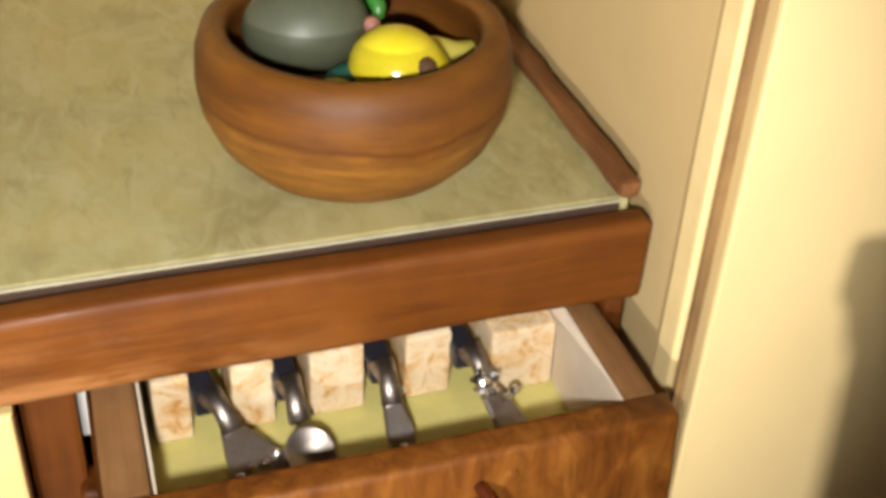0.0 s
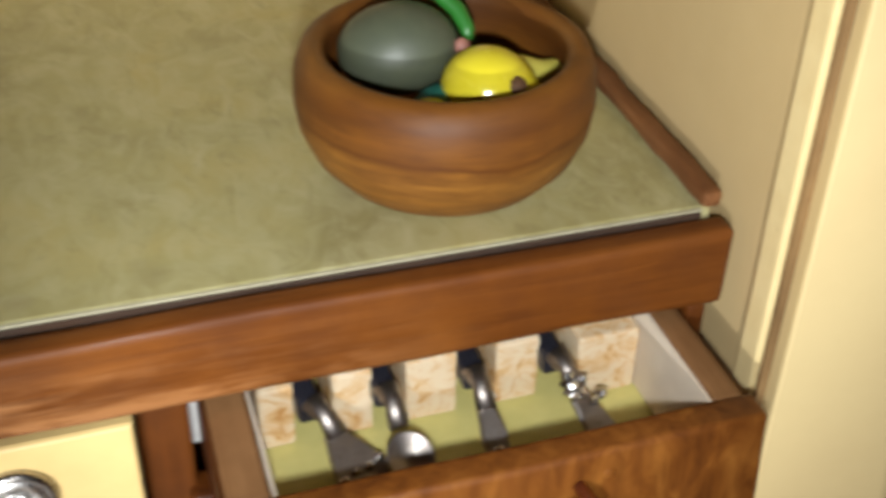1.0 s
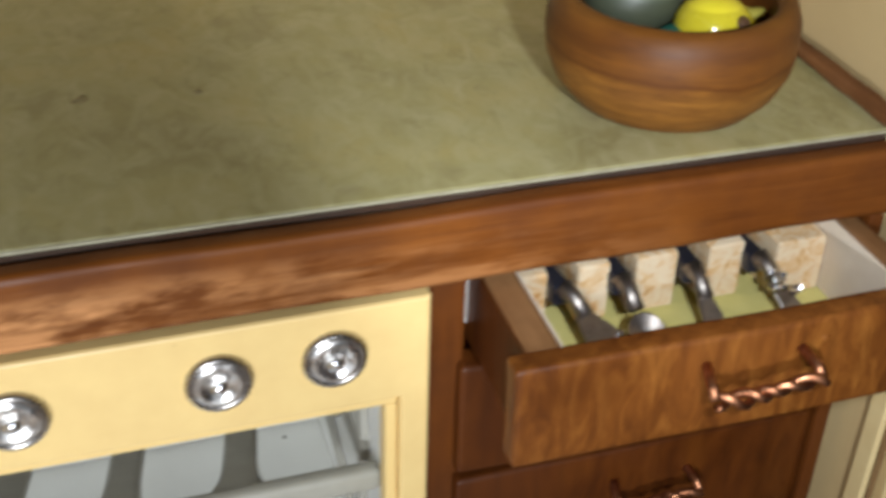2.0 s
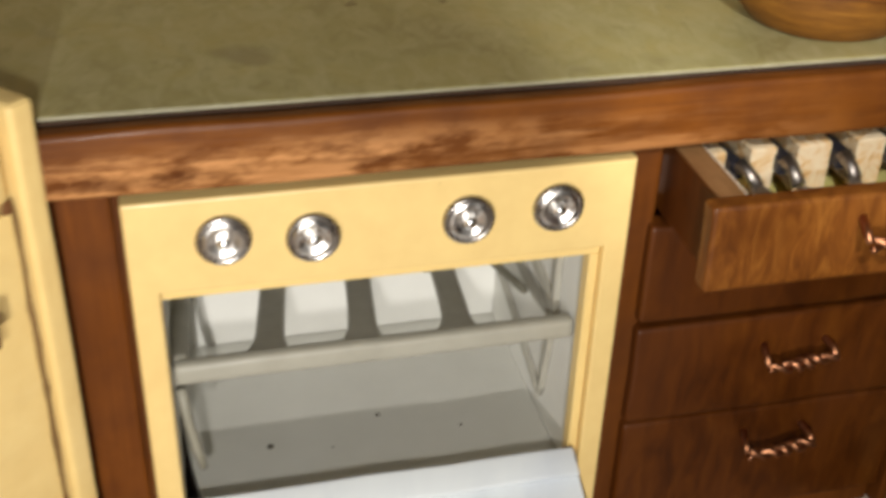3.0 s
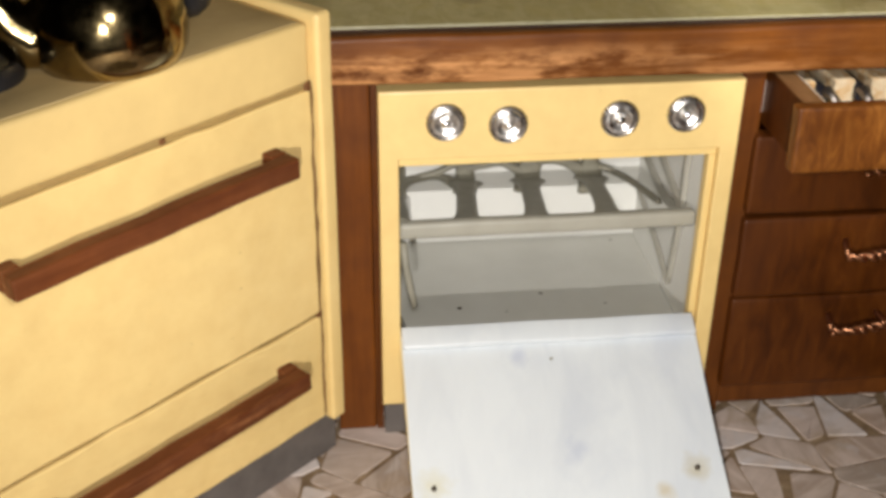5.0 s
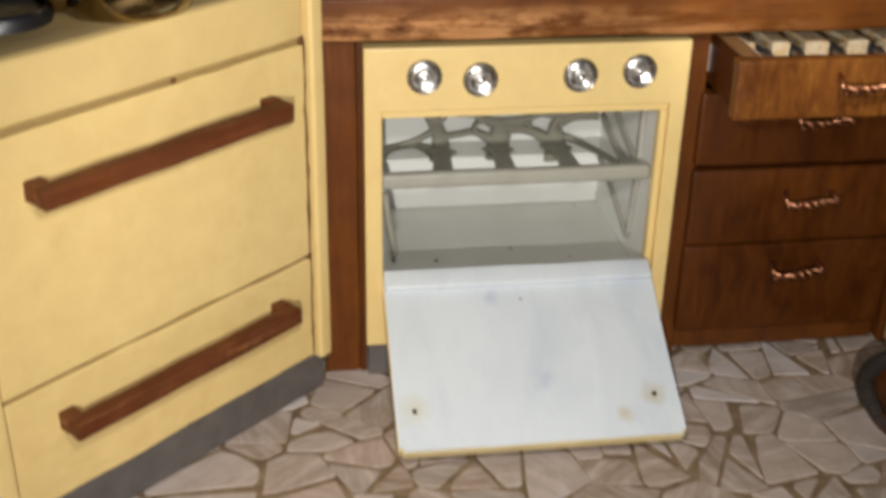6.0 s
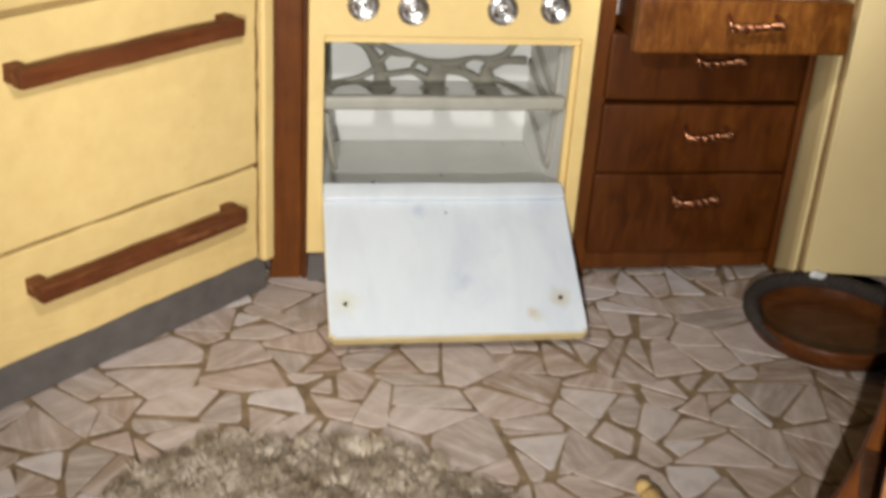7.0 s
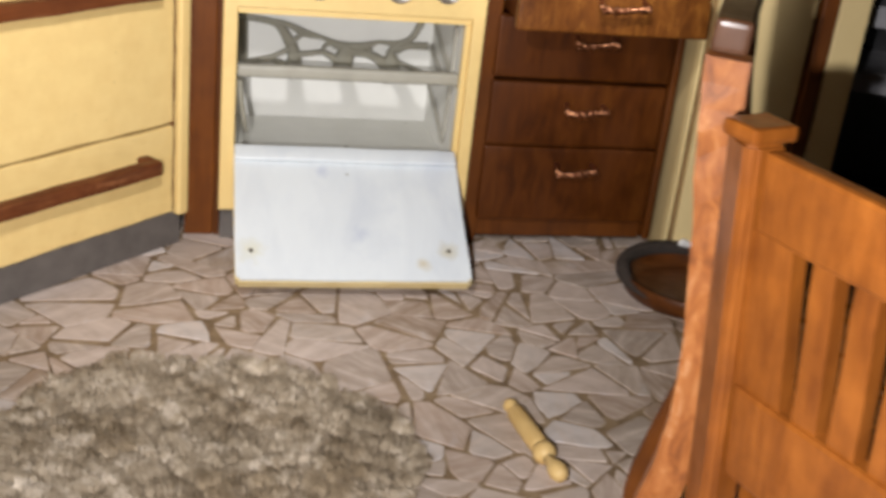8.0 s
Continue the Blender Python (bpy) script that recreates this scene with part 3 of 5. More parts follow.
def open_drawer():
    d = thing("cutlery_drawer", pose(0, 0, 0), "pulled-out wooden cutlery drawer with an amber front", "drawer")
    front = cut_fine(box(0.1060, 0.1813, -0.0240, -0.0192, 0.0948, 0.1126, 0.0010, 3), 5)
    for v in front.verts:
        v.co.y += 0.08 * (v.co.z - 0.0948)
    part("front", wobble(front, 0.0003, 80), PLY, d, "amber plywood drawer front", True)
    for x0, x1 in ((0.1095, 0.1150), (0.1755, 0.1800)):
        part("side", wobble(cut_fine(box(x0, x1, -0.0180, 0.0600, 0.0955, 0.1122, 0.0007)), 0.0002), DRAWER_SIDE, d, "bare wooden drawer side")
    part("side_veneer", box(0.1090, 0.1094, -0.0180, 0.0598, 0.0957, 0.1117), MAHOGANY, d, "dark stained outer face")
    part("back", box(0.1150, 0.1755, 0.0560, 0.0600, 0.0955, 0.1115), DRAWER_SIDE, d)
    part("lining", box(0.1750, 0.1754, -0.0190, 0.0555, 0.0975, 0.1118), PALE_LINING, d, "pale paper lining")
    part("lining", box(0.1152, 0.1156, -0.0190, 0.0555, 0.0975, 0.1118), PALE_LINING, d, "pale paper lining")
    part("bottom", box(0.1151, 0.1754, -0.0193, 0.0558, 0.0956, 0.0972), LINER, d, "yellow-green lined drawer bottom")
    twisted_handle(d, 0.1455, -0.0234, 0.1056, 0.0185)
    nail = lathe([(0, 0.0008), (0.0008, 0.0006), (0.0011, 0)], 10)
    part("nail", moved(nail, pose(0.158, -0.0226, 0.1085, 90, 0, 0)), PLY, d)
    return d


def cutlery():
    """Pale blocks that part the drawer, and four pieces of cutlery in the slots between."""
    # tall blocks, each with its own width, between the two sides of the drawer
    for i, (x0, x1) in enumerate(((0.1170, 0.1222), (0.1278, 0.1338), (0.1387, 0.1466), (0.1526, 0.1595), (0.1649, 0.1747))):
        b = wobble(cut_fine(box(x0, x1, 0.0050 if i < 4 else 0.0028, 0.0450, 0.0973, 0.1087, 0.0006), 2), 0.0002, 120, i)
        tagged(link_mesh("drawer_block", b, CORK), "pale fibre board block in the cutlery drawer", "block", "blocks in the cutlery drawer")
    for x, turn in ((0.1372, 14), (0.1510, 22)):
        slip = wobble(cut_fine(box(-0.0011, 0.0011, -0.0010, 0.0120, -0.0002, 0.0002), 3), 0.0003, 220, x * 90)
        p = link_mesh("paper_slip", slip, PALE_LINING)
        p.matrix_basis = pose(x, 0.0040, 0.1004, 26, 0, turn)
        tagged(p, "pale folded paper slip between two drawer blocks", "paper", "paper slips in the drawer")
    for i, x in enumerate((0.1245, 0.1352, 0.1486, 0.1614)):
        kind = ("spatula", "spoon", "knife", "whisk")[i]
        lean = (-18, -4, -1, -12)[i]
        c = thing(kind, pose(x, 0, 0.0985, 0, 0, -lean * 0.4), "small dull steel %s with a navy handle in the drawer" % kind, "cutlery", "cutlery in the drawer")
        part("grip", wobble(cut_fine(box(-0.0018, 0.0018, 0.0030, 0.0300, 0.0044, 0.0086, 0.0008), 3), 0.0002, 200), NAVY, c, "dark navy plastic handle")
        ahead = pose(0, 0.0052, 0.0040, 31, 0, -lean) @ Matrix.Diagonal((1.05, 0.78, 1, 1))

        def steel(name, bm, mat=STEEL_DULL, label="", smooth=True):
            part(name, moved(bm, ahead), mat, c, label, smooth)
        steel("neck", tube([(0, 0.001, 0.0040), (0.0002, -0.003, 0.0046), (0, -0.0072, 0.0044)], [0.0019, 0.0013, 0.0015], 8))
        if kind == "spatula":
            fan = prism([(-0.0013, -0.0060), (0.0013, -0.0060), (0.0026, -0.0098), (0.0046, -0.0150), (0.0050, -0.0172), (0.0, -0.0182), (-0.0040, -0.0174), (-0.0036, -0.0150), (-0.0024, -0.0098)], 0.0036, 0.0044, 0.0003)
            steel("blade", fan, STEEL_DULL, "wide dull steel blade", False)
            # Chrome beads added as glints along the crumpled tip.
            for k in range(4):
                steel("stud", moved(ellipsoid(0.0008, 0.0008, 0.0006, None, 12, 8), pose(-0.0026 + 0.0020 * k, -0.0146 + 0.0004 * (k % 2), 0.0046)), CHROME)
        elif kind == "knife":
            steel("blade", prism([(-0.0012, -0.0060), (0.0012, -0.0060), (0.0019, -0.0120), (0.0016, -0.0180), (-0.0012, -0.0186), (-0.0018, -0.0130)], 0.0038, 0.0045, 0.0003), STEEL_DULL, "", False)
            # a single bead set on the blade to make its highlight
            steel("stud", moved(ellipsoid(0.0008, 0.0008, 0.0006, None, 12, 8), pose(0, -0.0150, 0.0046)), CHROME)
        elif kind == "spoon":
            r = 0.0036
            bowl = lathe([(0, 0.0), (r * 0.6, 0.0004), (r, 0.0016), (r * 1.02, 0.0019), (r * 0.92, 0.0018), (r * 0.5, 0.0009), (0, 0.0006)], 24)
            steel("bowl", moved(bowl, Matrix.Translation((0, -0.0132, 0.0034)) @ Matrix.Diagonal((0.9, 1.35, 1, 1))))
            # two bright beads stand for highlights at the spoon's tip
            for k in range(2):
                steel("stud", moved(ellipsoid(0.0007, 0.0007, 0.0006, None, 12, 8), pose(-0.0010 + 0.0024 * k, -0.0162, 0.0052)), CHROME)
        else:
            # a clump of bright facets, as of crumpled foil
            facets = random.Random(8)
            for k in range(11):
                bx, by, bz = facets.uniform(-0.0022, 0.0026), -0.0048 - 0.0006 * k, facets.uniform(0.0050, 0.0064)
                chip = wobble(ellipsoid(0.0011, 0.0009, 0.0008, None, 6, 4), 0.0004, 900, k)
                steel("facet", moved(chip, pose(bx, by, bz, facets.uniform(0, 90), facets.uniform(0, 90), 0)), CHROME, "", False)
            steel("blade", prism([(-0.0014, -0.0080), (0.0016, -0.0080), (0.0030, -0.0165), (0.0010, -0.0178), (-0.0020, -0.0170)], 0.0034, 0.0042, 0.0003), STEEL_DULL, "", False)


def fruit_bowl():
    centre = pose(0.1505, 0.0262, 0.1285) @ Matrix.Diagonal((0.865, 0.865, 0.83, 1))
    prof = [(0, 0), (0.0170, 0), (0.0190, 0.0010), (0.0226, 0.0052), (0.0246, 0.0100), (0.0252, 0.0145), (0.0249, 0.0195), (0.0238, 0.0228),
            (0.0218, 0.0240), (0.0202, 0.0234), (0.0196, 0.0215), (0.0202, 0.0170), (0.0196, 0.0110), (0.0165, 0.0055), (0.0100, 0.0032), (0, 0.0030)]
    b = link_mesh("fruit_bowl", lathe(prof, 64), BOWL, None, "", True)
    b.matrix_basis = centre
    tagged(b, "turned brown wooden bowl with toy fruit on the worktop", "bowl")

    def fruit(name, bm, mat, x, y, z, turn, label):
        f = link_mesh(name, bm, mat, None, "", True)
        f.matrix_basis = centre @ pose(x, y, z, *turn)
        return tagged(f, label, "toy fruit", "toy fruit in the bowl")

    fruit("toy_melon", wobble(ellipsoid(0.0102, 0.0082, 0.0080), 0.0003, 90), GREEN_FRUIT, -0.0068, 0.0042, 0.0210, (0, -4, -8), "dull grey-green oval toy fruit in the wooden bowl")
    lemon = ellipsoid(0.0081, 0.0076, 0.0074)
    for v in lemon.verts:
        if v.co.x > 0.006:
            v.co.x += (v.co.x - 0.006) * 0.6
    le = fruit("toy_lemon", lemon, LEMON, 0.0050, -0.0078, 0.0176, (0, 20, -20), "glossy yellow toy lemon with a brown stalk")
    out = pose(0, 0, 0, 0, 20, -20).inverted() @ Vector((0.38, -0.80, 0.46)).normalized()
    seat = Matrix.Translation(out * 0.0071) @ out.to_track_quat("Z", "Y").to_matrix().to_4x4()
    part("stalk", moved(lathe([(0, 0.0014), (0.0010, 0.0013), (0.0018, 0.0004), (0.0019, 0.0)], 12), seat), STALK, le, "small brown stalk", True)
    pear = lathe([(0, -0.006), (0.004, -0.005), (0.0052, -0.001), (0.0042, 0.003), (0.0022, 0.0062), (0.0016, 0.009), (0, 0.0098)], 24)
    fruit("toy_pear", moved(pear, Matrix.Scale(0.9, 4)), PALE_LEMON, 0.0114, -0.0022, 0.0156, (0, 80, 4), "pale yellow toy pear lying on its side")
    curl = tube([(-0.0075, 0.0105, 0.0290), (-0.0030, 0.0098, 0.0300), (0.0012, 0.0078, 0.0288), (0.0036, 0.0048, 0.0265), (0.0044, 0.0022, 0.0242), (0.0042, 0.0008, 0.0228)], [0.0006, 0.0015, 0.0016, 0.0015, 0.0013, 0.0008], 12)
    fruit("toy_stalk", curl, LEAF_GREEN, 0, 0, 0, (0, 0, 0), "bright green curved toy stalk")
    fruit("toy_berry", ellipsoid(0.0014, 0.0014, 0.0016), PINK, 0.0026, -0.0004, 0.0224, (0, 0, 0), "small dusty pink toy berry")
    fruit("toy_plum", ellipsoid(0.0055, 0.0050, 0.0040), TEAL, -0.0020, -0.0070, 0.0150, (0, 0, 15), "teal toy fruit low in the bowl")
    fruit("toy_grape", ellipsoid(0.0042, 0.0035, 0.0032), LEMON, -0.0062, -0.0108, 0.0158, (0, 0, 10), "small yellow toy fruit low in the bowl")


# ---------------------------------------------------------------- oven
def ring_panel(outer, inner, y0, y1, bevel):
    """An upright panel with a rectangular opening: (x0, x1, z0, z1) for each outline."""
    bm = bmesh.new()
    rings = []
    for y, grow in ((y0, 0.0), (y1, 0.0)):
        for x0, x1, z0, z1 in (outer, inner):
            rings.append([bm.verts.new((x, y, z)) for x, z in ((x0, z0), (x1, z0), (x1, z1), (x0, z1))])
    fo, fi, bo, bi = rings
    for i in range(4):
        j = (i + 1) % 4
        bm.faces.new((fo[i], fo[j], fi[j], fi[i]))
        bm.faces.new((bo[j], bo[i], bi[i], bi[j]))
        bm.faces.new((fo[j], fo[i], bo[i], bo[j]))
        bm.faces.new((fi[i], fi[j], bi[j], bi[i]))
    bmesh.ops.recalc_face_normals(bm, faces=bm.faces)
    edges = [e for e in bm.edges if all(abs(v.co.y - y0) < 1e-6 for v in e.verts) and (all(v in fo for v in e.verts) or all(v in fi for v in e.verts))]
    bmesh.ops.bevel(bm, geom=edges, offset=bevel, segments=2, profile=0.6, affect="EDGES")
    return bm


def stud(parent, x, z):
    """A steel press stud used as a knob."""
    ring = lathe([(0.0053, 0), (0.0054, 0.0006), (0.0050, 0.0013), (0.0044, 0.0014), (0.0041, 0.0010)], 32)
    k = part("knob", moved(ring, pose(x, -0.0001, z, 90, 0, 0)), STEEL_DARK, parent, "round steel press stud", True)
    dish = lathe([(0.0042, 0.0011), (0.0036, 0.0016), (0.0028, 0.0015), (0.0022, 0.0006), (0.0014, 0.0005)], 32)
    part("dish", moved(wobble(dish, 0.00035, 420, x * 700), pose(x, -0.0001, z, 90, 0, 0)), KNOB_STEEL, k, "", True)
    pin = lathe([(0.0015, 0.0004), (0.0014, 0.0018), (0.0010, 0.0025), (0, 0.0027)], 20)
    part("pin", moved(wobble(pin, 0.0002, 500, x * 300), pose(x, -0.0001, z, 90, 0, 0)), CHROME, k, "", True)
    return k


def ribbon(points, facing, depth):
    """A flat cast bar with rounded edges, swept smoothly through (x, y, z, width) points, in millimetres."""
    knots = [points[0]] + list(points) + [points[-1]]
    path = []
    for k in range(1, len(knots) - 2):
        a, b, c, d = (Vector(q) for q in knots[k - 1:k + 3])
        for u in (0.0, 0.25, 0.5, 0.75) if k < len(knots) - 3 else (0.0, 0.25, 0.5, 0.75, 1.0):
            path.append(0.0005 * (2 * b + (c - a) * u + (2 * a - 5 * b + 4 * c - d) * u * u + (3 * b - a - 3 * c + d) * u ** 3))
    bm, rings = bmesh.new(), []
    for i, p in enumerate(path):
        ahead = (path[min(i + 1, len(path) - 1)] - path[max(i - 1, 0)]).to_3d().normalized()
        side = ahead.cross(facing).normalized()
        out = side.cross(ahead).normalized()
        half = p[3] / 2
        rings.append([bm.verts.new(p.to_3d() + side * half * u + out * depth * v)
                      for u, v in ((-1, -0.3), (-0.85, 0.3), (-0.5, 0.5), (0.5, 0.5), (0.85, 0.3), (1, -0.3), (0.8, -0.5), (-0.8, -0.5))])
    for a, b in zip(rings, rings[1:]):
        for k in range(8):
            bm.faces.new((a[k], a[(k + 1) % 8], b[(k + 1) % 8], b[k]))
    bm.faces.new(rings[0][::-1]), bm.faces.new(rings[-1])
    bmesh.ops.recalc_face_normals(bm, faces=bm.faces)
    return bm


def oven_rack(parent):
    """A cast rack like a leaf: a front bar, arms that slope down to the back wall, and a web of veins on the walls."""
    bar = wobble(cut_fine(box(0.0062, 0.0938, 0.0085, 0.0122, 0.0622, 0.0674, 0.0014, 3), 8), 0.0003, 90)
    rack = part("rack", bar, RACK_LIT, parent, "grey cast oven rack, veined like a leaf", True)

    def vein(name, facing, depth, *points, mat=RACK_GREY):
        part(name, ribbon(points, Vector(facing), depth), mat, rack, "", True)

    # arms from the front bar to the back wall
    for x0, x1 in ((26.2, 33.2), (46.8, 54.6), (68.2, 76.6)):
        mid = (x0 * 0.66 + x1 * 0.34, 30, 62, 6.4)
        vein("arm", (0, 0, 1), 0.0014, (x0, 11, 66.4, 12.0), (x0 * 0.9 + x1 * 0.1, 17, 65.1, 7.2), mid, (x0 * 0.2 + x1 * 0.8, 56, 54.2, 7.0), (x1, 67.5, 50.5, 12.5), mat=RACK_LIT)
    vein("arm", (0, 0, 1), 0.0014, (7.4, 11, 66.4, 4.5), (8.2, 36, 60, 4.5), (9.4, 67.5, 49, 5), mat=RACK_LIT)
    # veins on the back wall, from the left corner to the right
    rows = iter(range(40))

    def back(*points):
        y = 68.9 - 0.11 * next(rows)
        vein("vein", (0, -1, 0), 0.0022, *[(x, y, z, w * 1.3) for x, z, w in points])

    back((9.6, 45, 6.0), (9.4, 58, 5.6), (9.0, 72, 5.6))
    back((9.5, 46, 4.4), (13.5, 50.8, 2.6), (19, 52.2, 1.7), (25, 52.2, 1.9), (33, 47.5, 4.4))
    back((17, 52.2, 1.8), (24.5, 54.4, 1.6), (32, 58.4, 2.2))
    back((33.4, 46, 6.6), (33, 55, 4.6), (30.4, 61.5, 3.8), (25, 68.4, 2.6), (16, 70.4, 2.2), (8, 70.6, 2.4))
    back((16, 70.4, 2.2), (29, 68.7, 2.0), (37, 65.2, 2.8), (45.5, 63.4, 1.4), (53, 60.0, 3.6), (62, 60.0, 3.6), (70, 62.9, 1.3), (78, 62.2, 2.6), (84.5, 65.4, 2.2), (88.4, 73, 2.4))
    back((31.5, 60, 2.4), (34.6, 63.6, 1.8), (37, 65.2, 2.0))
    back((33.5, 55.4, 2.2), (40, 56.3, 1.8), (46, 56.9, 2.0), (53, 52.5, 3.0), (56, 48, 3.0))
    back((45.2, 57.0, 1.6), (46.5, 60.4, 1.4), (49.5, 61.4, 1.6))
    back((54.6, 46, 7.0), (55.0, 54, 6.6), (57.5, 60.4, 5.6))
    back((57, 57.8, 3.0), (64.5, 57.4, 2.6), (71.5, 54.2, 3.4), (77, 47, 3.4))
    back((66.0, 57.4, 2.0), (66.2, 59.6, 1.6), (64, 60.6, 2.0))
    back((77.2, 45, 7.4), (76.2, 54, 5.8), (75.8, 59, 3.0), (78.5, 62.2, 2.4))
    back((77.5, 59.4, 2.6), (83, 62.0, 2.4), (92, 62.2, 2.8))
    vein("vein", (0, -1, 0), 0.0018, (79, 68, 54.5, 2.2), (87, 62, 52.6, 2.2), (92.4, 40, 54.6, 2.6))
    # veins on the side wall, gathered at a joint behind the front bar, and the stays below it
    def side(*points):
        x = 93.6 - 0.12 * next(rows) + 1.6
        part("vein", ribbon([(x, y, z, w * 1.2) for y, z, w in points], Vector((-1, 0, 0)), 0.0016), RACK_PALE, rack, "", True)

    side((66, 75, 3.4), (42, 67, 3.4), (22, 62, 3.8))
    side((67, 62, 3.2), (42, 57.2, 3.2), (22, 60, 3.4))
    side((20, 84, 2.2), (21, 72, 2.4), (21, 61, 3.0), (23, 46, 1.6), (25, 34, 1.1))
    side((66, 46, 1.2), (44, 40, 1.5), (25, 33, 1.2))
    stay = tube([(0.0072, 0.0095, 0.0610), (0.0080, 0.0090, 0.0530), (0.0092, 0.0080, 0.0460), (0.0104, 0.0068, 0.0405)], [0.0013, 0.0011, 0.0012, 0.0008], 8)
    part("stay", stay, RACK_GREY, rack, "", True)
    return rack


def oven():
    o = thing("oven", pose(0, 0, 0), "cream painted toy oven with steel knobs and its door hanging open", "oven")
    front = part("front_panel", wobble(ring_panel((0.0, 0.1, 0.0100, 0.1118), (0.0055, 0.0950, 0.0265, 0.0916), 0.0, 0.0055, 0.0006), 0.00025, 50), CREAM_EDGE, o, "cream painted front panel round the opening")
    part("lip", box(0.0928, 0.0949, 0.0018, 0.0056, 0.0270, 0.0890, 0.0004), CREAM, front)
    part("lip", box(0.0056, 0.0949, 0.0018, 0.0056, 0.0891, 0.0915, 0.0004), CREAM, front)
    for x, z in ((0.0181, 0.1028), (0.0350, 0.1015), (0.0656, 0.1020), (0.0840, 0.1028)):
        stud(o, x, z)
    part("back_wall", box(0.0040, 0.0960, 0.0705, 0.0730, 0.0240, 0.0915), OVEN_GREY, o, "pale oven lining")
    part("side_wall", box(0.0035, 0.0058, 0.0057, 0.0703, 0.0240, 0.0915), OVEN_GREY, o, "pale oven lining")
    part("side_wall", box(0.0942, 0.0965, 0.0057, 0.0703, 0.0240, 0.0915), OVEN_GREY, o, "pale oven lining")
    part("roof", box(0.0035, 0.0965, 0.0057, 0.0730, 0.0916, 0.0940), OVEN_GREY, o, "pale oven lining")
    base = part("oven_floor", prism([(0.0098, 0.0060), (0.0942, 0.0060), (0.0942, 0.0704), (0.0062, 0.0704), (0.0064, 0.0360)], 0.0238, 0.0264, 0.0004), OVEN_FLOOR, o, "pale oven floor with dark specks")
    for sx, sy, sr in ((0.054, 0.0330, 0.0006), (0.0265, 0.0265, 0.0007), (0.0412, 0.0232, 0.0003), (0.0735, 0.0252, 0.0004), (0.085, 0.0660, 0.0005)):
        part("speck", moved(wobble(lathe([(0, 0.0002), (sr * 0.8, 0.00018), (sr, 0)], 9), sr * 0.4, 900, sx * 99), pose(sx, sy, 0.0265)), NAIL, base, "dark speck")
    oven_rack(o)
    part("outer_side", box(-0.0015, 0.0006, 0.0070, 0.0700, FLOOR, 0.1118), STILE, o, "brown outer side of the oven")
    part("plinth", box(0.0010, 0.0990, 0.0045, 0.0090, FLOOR, 0.0098), TOE_GREY, o, "grey plinth under the oven")
    # the door hangs from the lower edge of the opening, a little short of the floor
    hinge = new("door")
    hinge.parent = o
    hinge.matrix_basis = pose(0.0495, 0.0010, 0.0352, 30.5, 0, 0)
    tagged(hinge, "white enamelled oven door, hanging open")

    def rounded(bm, low):
        corners = [e for e in bm.edges if all(v.co.y < low for v in e.verts) and abs(e.verts[0].co.x - e.verts[1].co.x) < 0.001]
        bmesh.ops.bevel(bm, geom=corners, offset=0.0013, segments=3, affect="EDGES")
        return bm
    slab = cut_fine(rounded(box(-0.0440, 0.0440, -0.0606, 0.0, -0.0004, 0.0006), -0.06), 8)
    part("inner_face", wobble(slab, 0.0005, 40), ENAMEL, hinge, "white enamelled inner face")
    part("outer_face", wobble(rounded(box(-0.0443, 0.0443, -0.0611, -0.0010, -0.0042, -0.0006), -0.0605), 0.0003, 90), DOOR_EDGE, hinge, "cream outer face")
    ridge = cut_fine(box(-0.0438, 0.0438, -0.0062, 0.0006, 0.0005, 0.0029, 0.0006, 2), 8)
    part("fold", wobble(ridge, 0.0004, 60), ENAMEL, hinge, "folded enamelled upper edge", True)
    for x, y in ((-0.0383, -0.0482), (0.0364, -0.0472)):
        part("nail_head", moved(lathe([(0, 0.0016), (0.0006, 0.0014), (0.0008, 0.0004)], 10), pose(x, y, 0.0001)), NAIL, hinge, "dark rusty nail head")
    part("chip", moved(lathe([(0, 0.0009), (0.0004, 0.0008), (0.0005, 0.0005)], 8), pose(-0.0004, -0.0112, 0.0001)), RACK_GREY, hinge)
    return o


